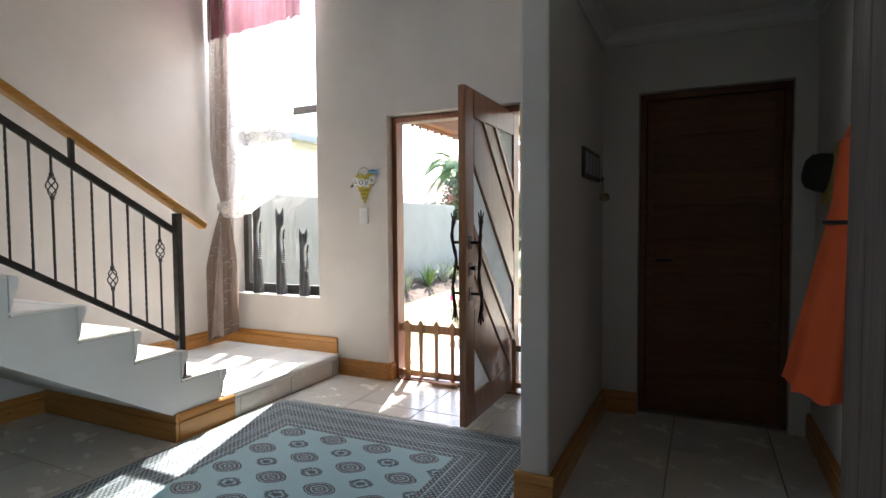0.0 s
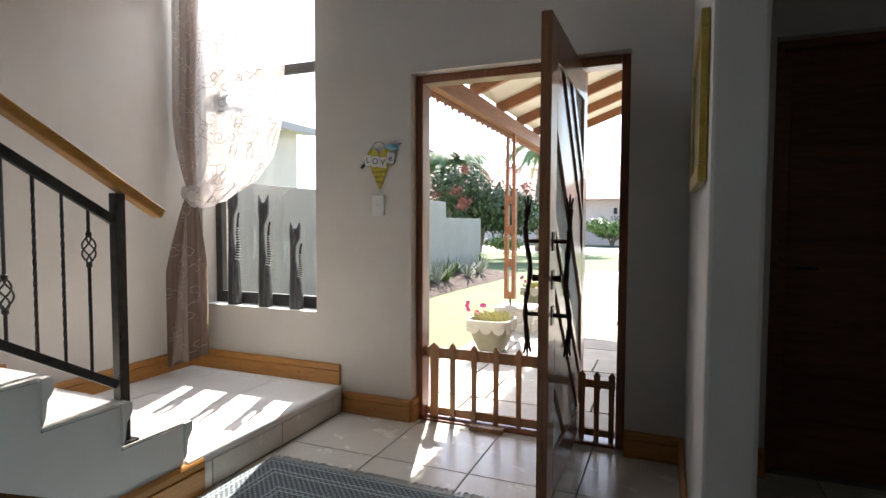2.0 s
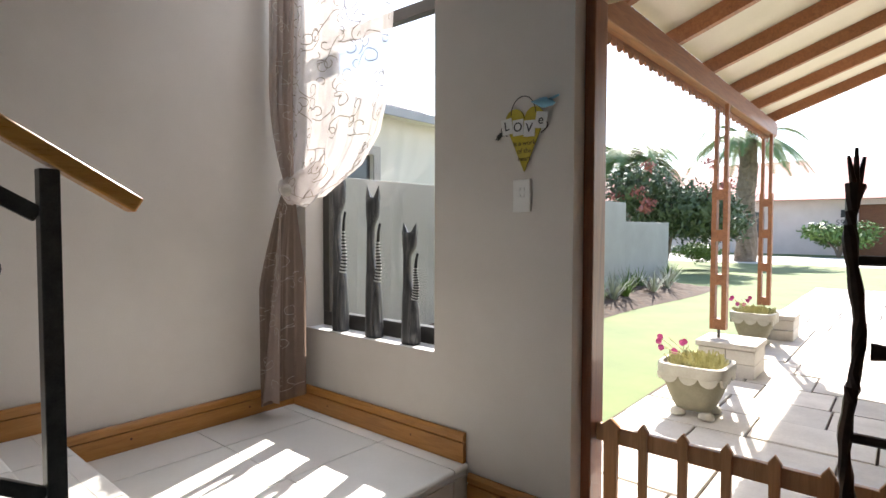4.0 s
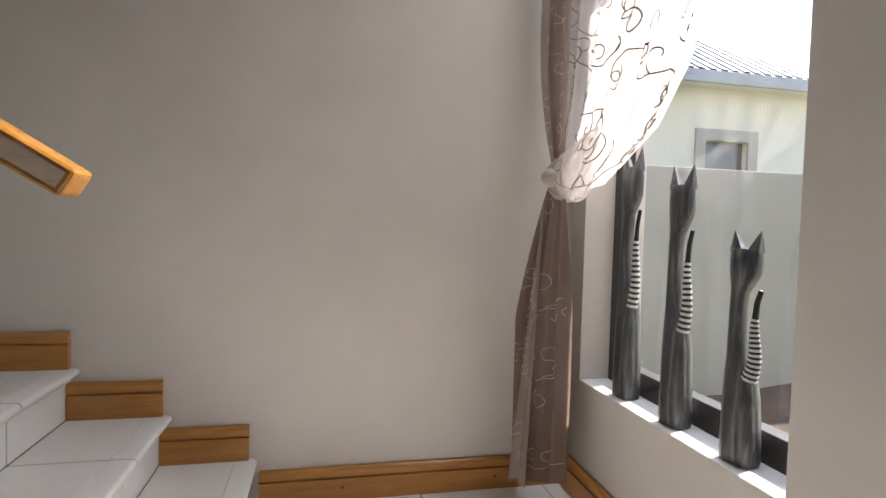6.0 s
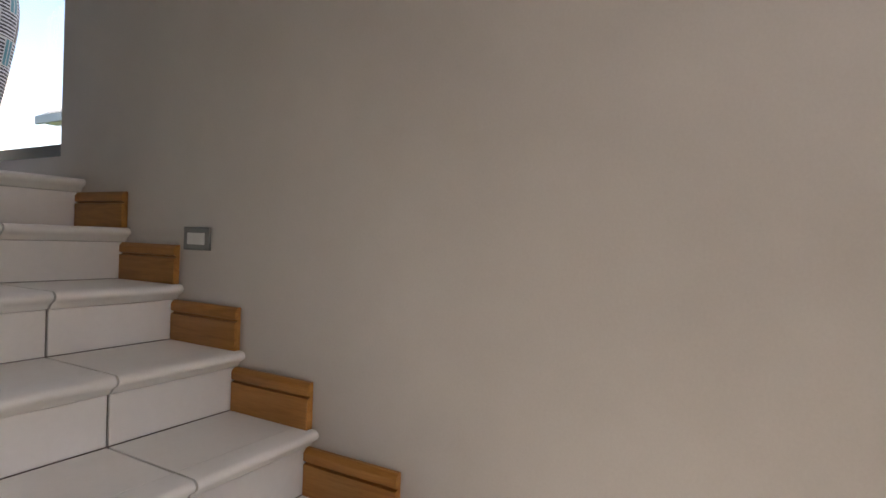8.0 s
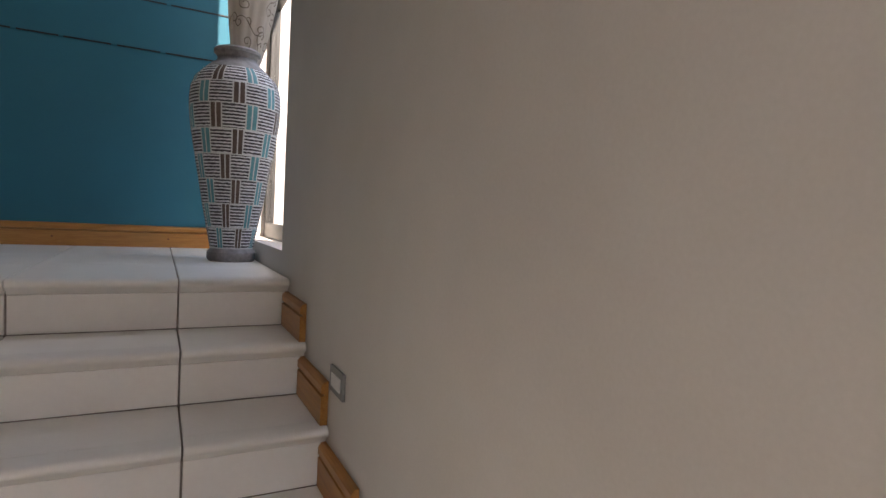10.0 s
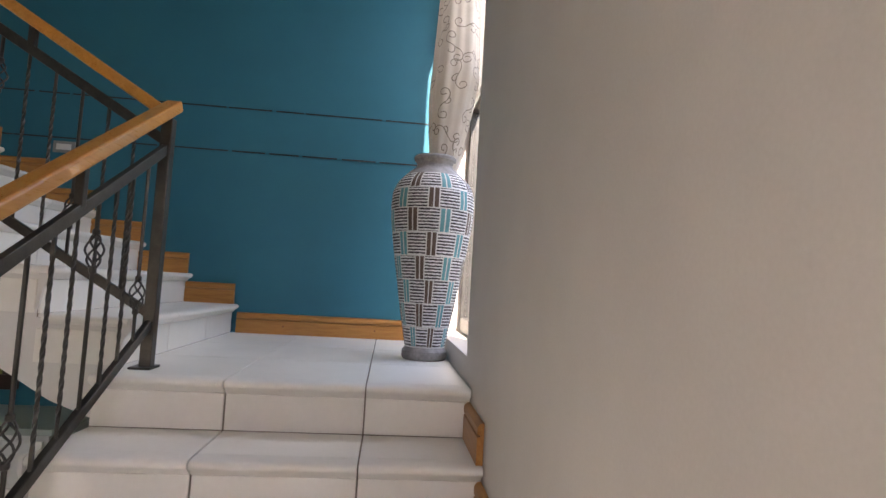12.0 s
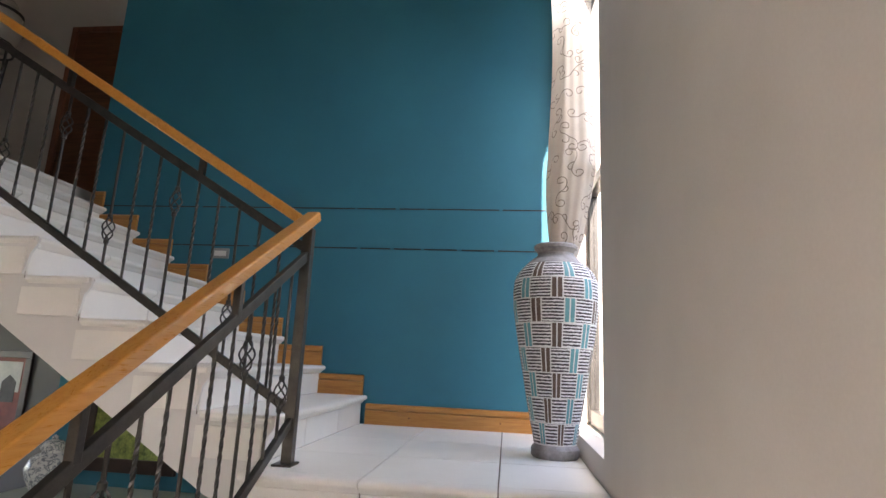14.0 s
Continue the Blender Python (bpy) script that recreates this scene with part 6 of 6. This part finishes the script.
# hipped sheet roof: each rib runs up the slope as far as the hip
bm = bmesh.new()
PITCH, HIP = 0.62, 5.6
for i in range(220):
    ya, yb = HIP - i * 0.08, HIP - (i + 1) * 0.08
    ra, rb = min(3.2, i * 0.08 * 1.25), min(3.2, (i + 1) * 0.08 * 1.25)
    lift = 0.022 if i % 2 else 0.0
    q = [bm.verts.new(p) for p in ((-3.95, ya, 3.22 + lift), (-3.95, yb, 3.22 + lift), (-3.95 - rb, yb, 3.22 + rb * PITCH + lift), (-3.95 - ra, ya, 3.22 + ra * PITCH + lift), (-3.95, yb, 3.242 - lift), (-3.95 - rb, yb, 3.242 + rb * PITCH - lift))]
    bm.faces.new((q[0], q[1], q[2], q[3]) if ra > 0 else (q[0], q[1], q[2]))
    bm.faces.new((q[1], q[4], q[5], q[2]))
under(part("roof", bm, M_ROOFG, None, "grey corrugated sheet roof"), nh)
bm = bmesh.new()
v = [bm.verts.new(p) for p in ((-3.95, HIP, 3.20), (-7.15, HIP - 2.56, 5.18), (-10.3, HIP, 3.20), (-10.3, -12.0, 3.20), (-7.15, -12.0, 5.18), (-3.95, -12.0, 3.20))]
for q in ((0, 1, 2), (1, 4, 3, 2), (5, 3, 4), (0, 2, 3, 5)):
    bm.faces.new([v[i] for i in q])
under(part("roof_back", bm, M_ROOFG), nh)
under(part("flat_roof", a_box((-9.0, HIP, 3.15), (-3.96, 7.2, 3.21)), M_ROOFG), nh)
under(part("fascia", a_box((-3.98, -12.2, 3.06), (-3.93, 7.2, 3.215), 0.01), M_ROOFG), nh)
under(part("soffit", a_box((-4.3, -12.2, 3.10), (-3.985, 7.2, 3.14)), M_HOUSE), nh)

fh = thing("far_house", (-2, 30, GR), "pale pink house with a faded red roof and brown garage door", "house")
bm = bmesh.new()
box(bm, (-16, 30, GR), (0.9, 38, 2.6))
box(bm, (0.9, 30, 2.3), (4.0, 38, 2.6))
box(bm, (4.0, 30, GR), (9, 38, 2.6))
box(bm, (0.9, 30.4, GR), (4.0, 38, 2.3))
under(part("wall", bm, M_PINKW), fh)
bm = bmesh.new()
v = [bm.verts.new(q) for q in ((-16.6, 29.3, 2.55), (9.6, 29.3, 2.55), (9.6, 38.7, 2.55), (-16.6, 38.7, 2.55), (-12.5, 34, 4.9), (5.5, 34, 4.9))]
for q in ((0, 1, 5, 4), (1, 2, 5), (2, 3, 4, 5), (3, 0, 4), (3, 2, 1, 0)):
    bm.faces.new([v[i] for i in q])
under(part("roof", bm, M_ROOFR), fh)
under(part("garage_door", a_box((0.92, 30.3, GR), (3.98, 30.38, 2.28)), M_DARKDOOR), fh)
for x in (-4.5, -8.0, -12.0):
    wf = under(part("window", a_box((x, 29.96, 0.7), (x + 1.6, 29.99, 2.0), 0.01), M_ALU), fh)
    under(part("pane", a_box((x + 0.08, 29.94, 0.78), (x + 1.52, 29.955, 1.92)), surface("far_pane", (0.06, 0.07, 0.08), (0.1, 0.11, 0.12), 2, 0.1, 40, 0.0)), fh)
under(part("wall_lamp", a_box((0.25, 29.88, 1.7), (0.42, 29.99, 2.05), 0.02), M_INK), fh)
words("590", 0.36, pose(0.32, 29.985, 1.45, 90, 0, 0), M_INK, fh, "house_number")
bm = bmesh.new()
rnd = random.Random(5)
for k in range(26):
    leaves(bm, (-40 + k * 3.3, 45 + rnd.uniform(-2, 2), 1.2 + rnd.uniform(0, 1.4)), (2.4, 1.5, 1.9), 240, 0.35, rnd)
tagged(part("far_trees", bm, M_LEAF), "far line of dark garden trees", "trees", kind="stuff")

# ---- floor tiles ----
def floor_tiles(x0, x1, y0, y1, px0, py0, pitch):
    xs = sorted({x0, x1, *(px0 + i * pitch for i in range(-3, 16) if x0 + 0.03 < px0 + i * pitch < x1 - 0.03)})
    ys_ = sorted({y0, y1, *(py0 - i * pitch for i in range(-1, 16) if y0 + 0.03 < py0 - i * pitch < y1 - 0.03)})
    cache = {}
    for a, b in zip(xs, xs[1:]):
        for c, d in zip(ys_, ys_[1:]):
            w, h_ = round(b - a, 3), round(d - c, 3)
            if (w, h_) not in cache:
                ob = part("floor_tile", a_box((0.003, 0.003, -0.009), (w - 0.003, h_ - 0.003, 0.0), 0.0025), M_TILE, floor)
                cache[w, h_] = ob.data
            else:
                ob = new("floor_tile", cache[w, h_])
                ob.parent = floor
            ob.location = (a, c, 0)


floor_tiles(STAIR_X + 0.009, 7.0, -6.2, 0.06, 1.80, -0.005, 0.512)
floor_tiles(0.002, STAIR_X + 0.008, -4.5, -1.583, 1.80 - 0.512, -0.005, 0.512)
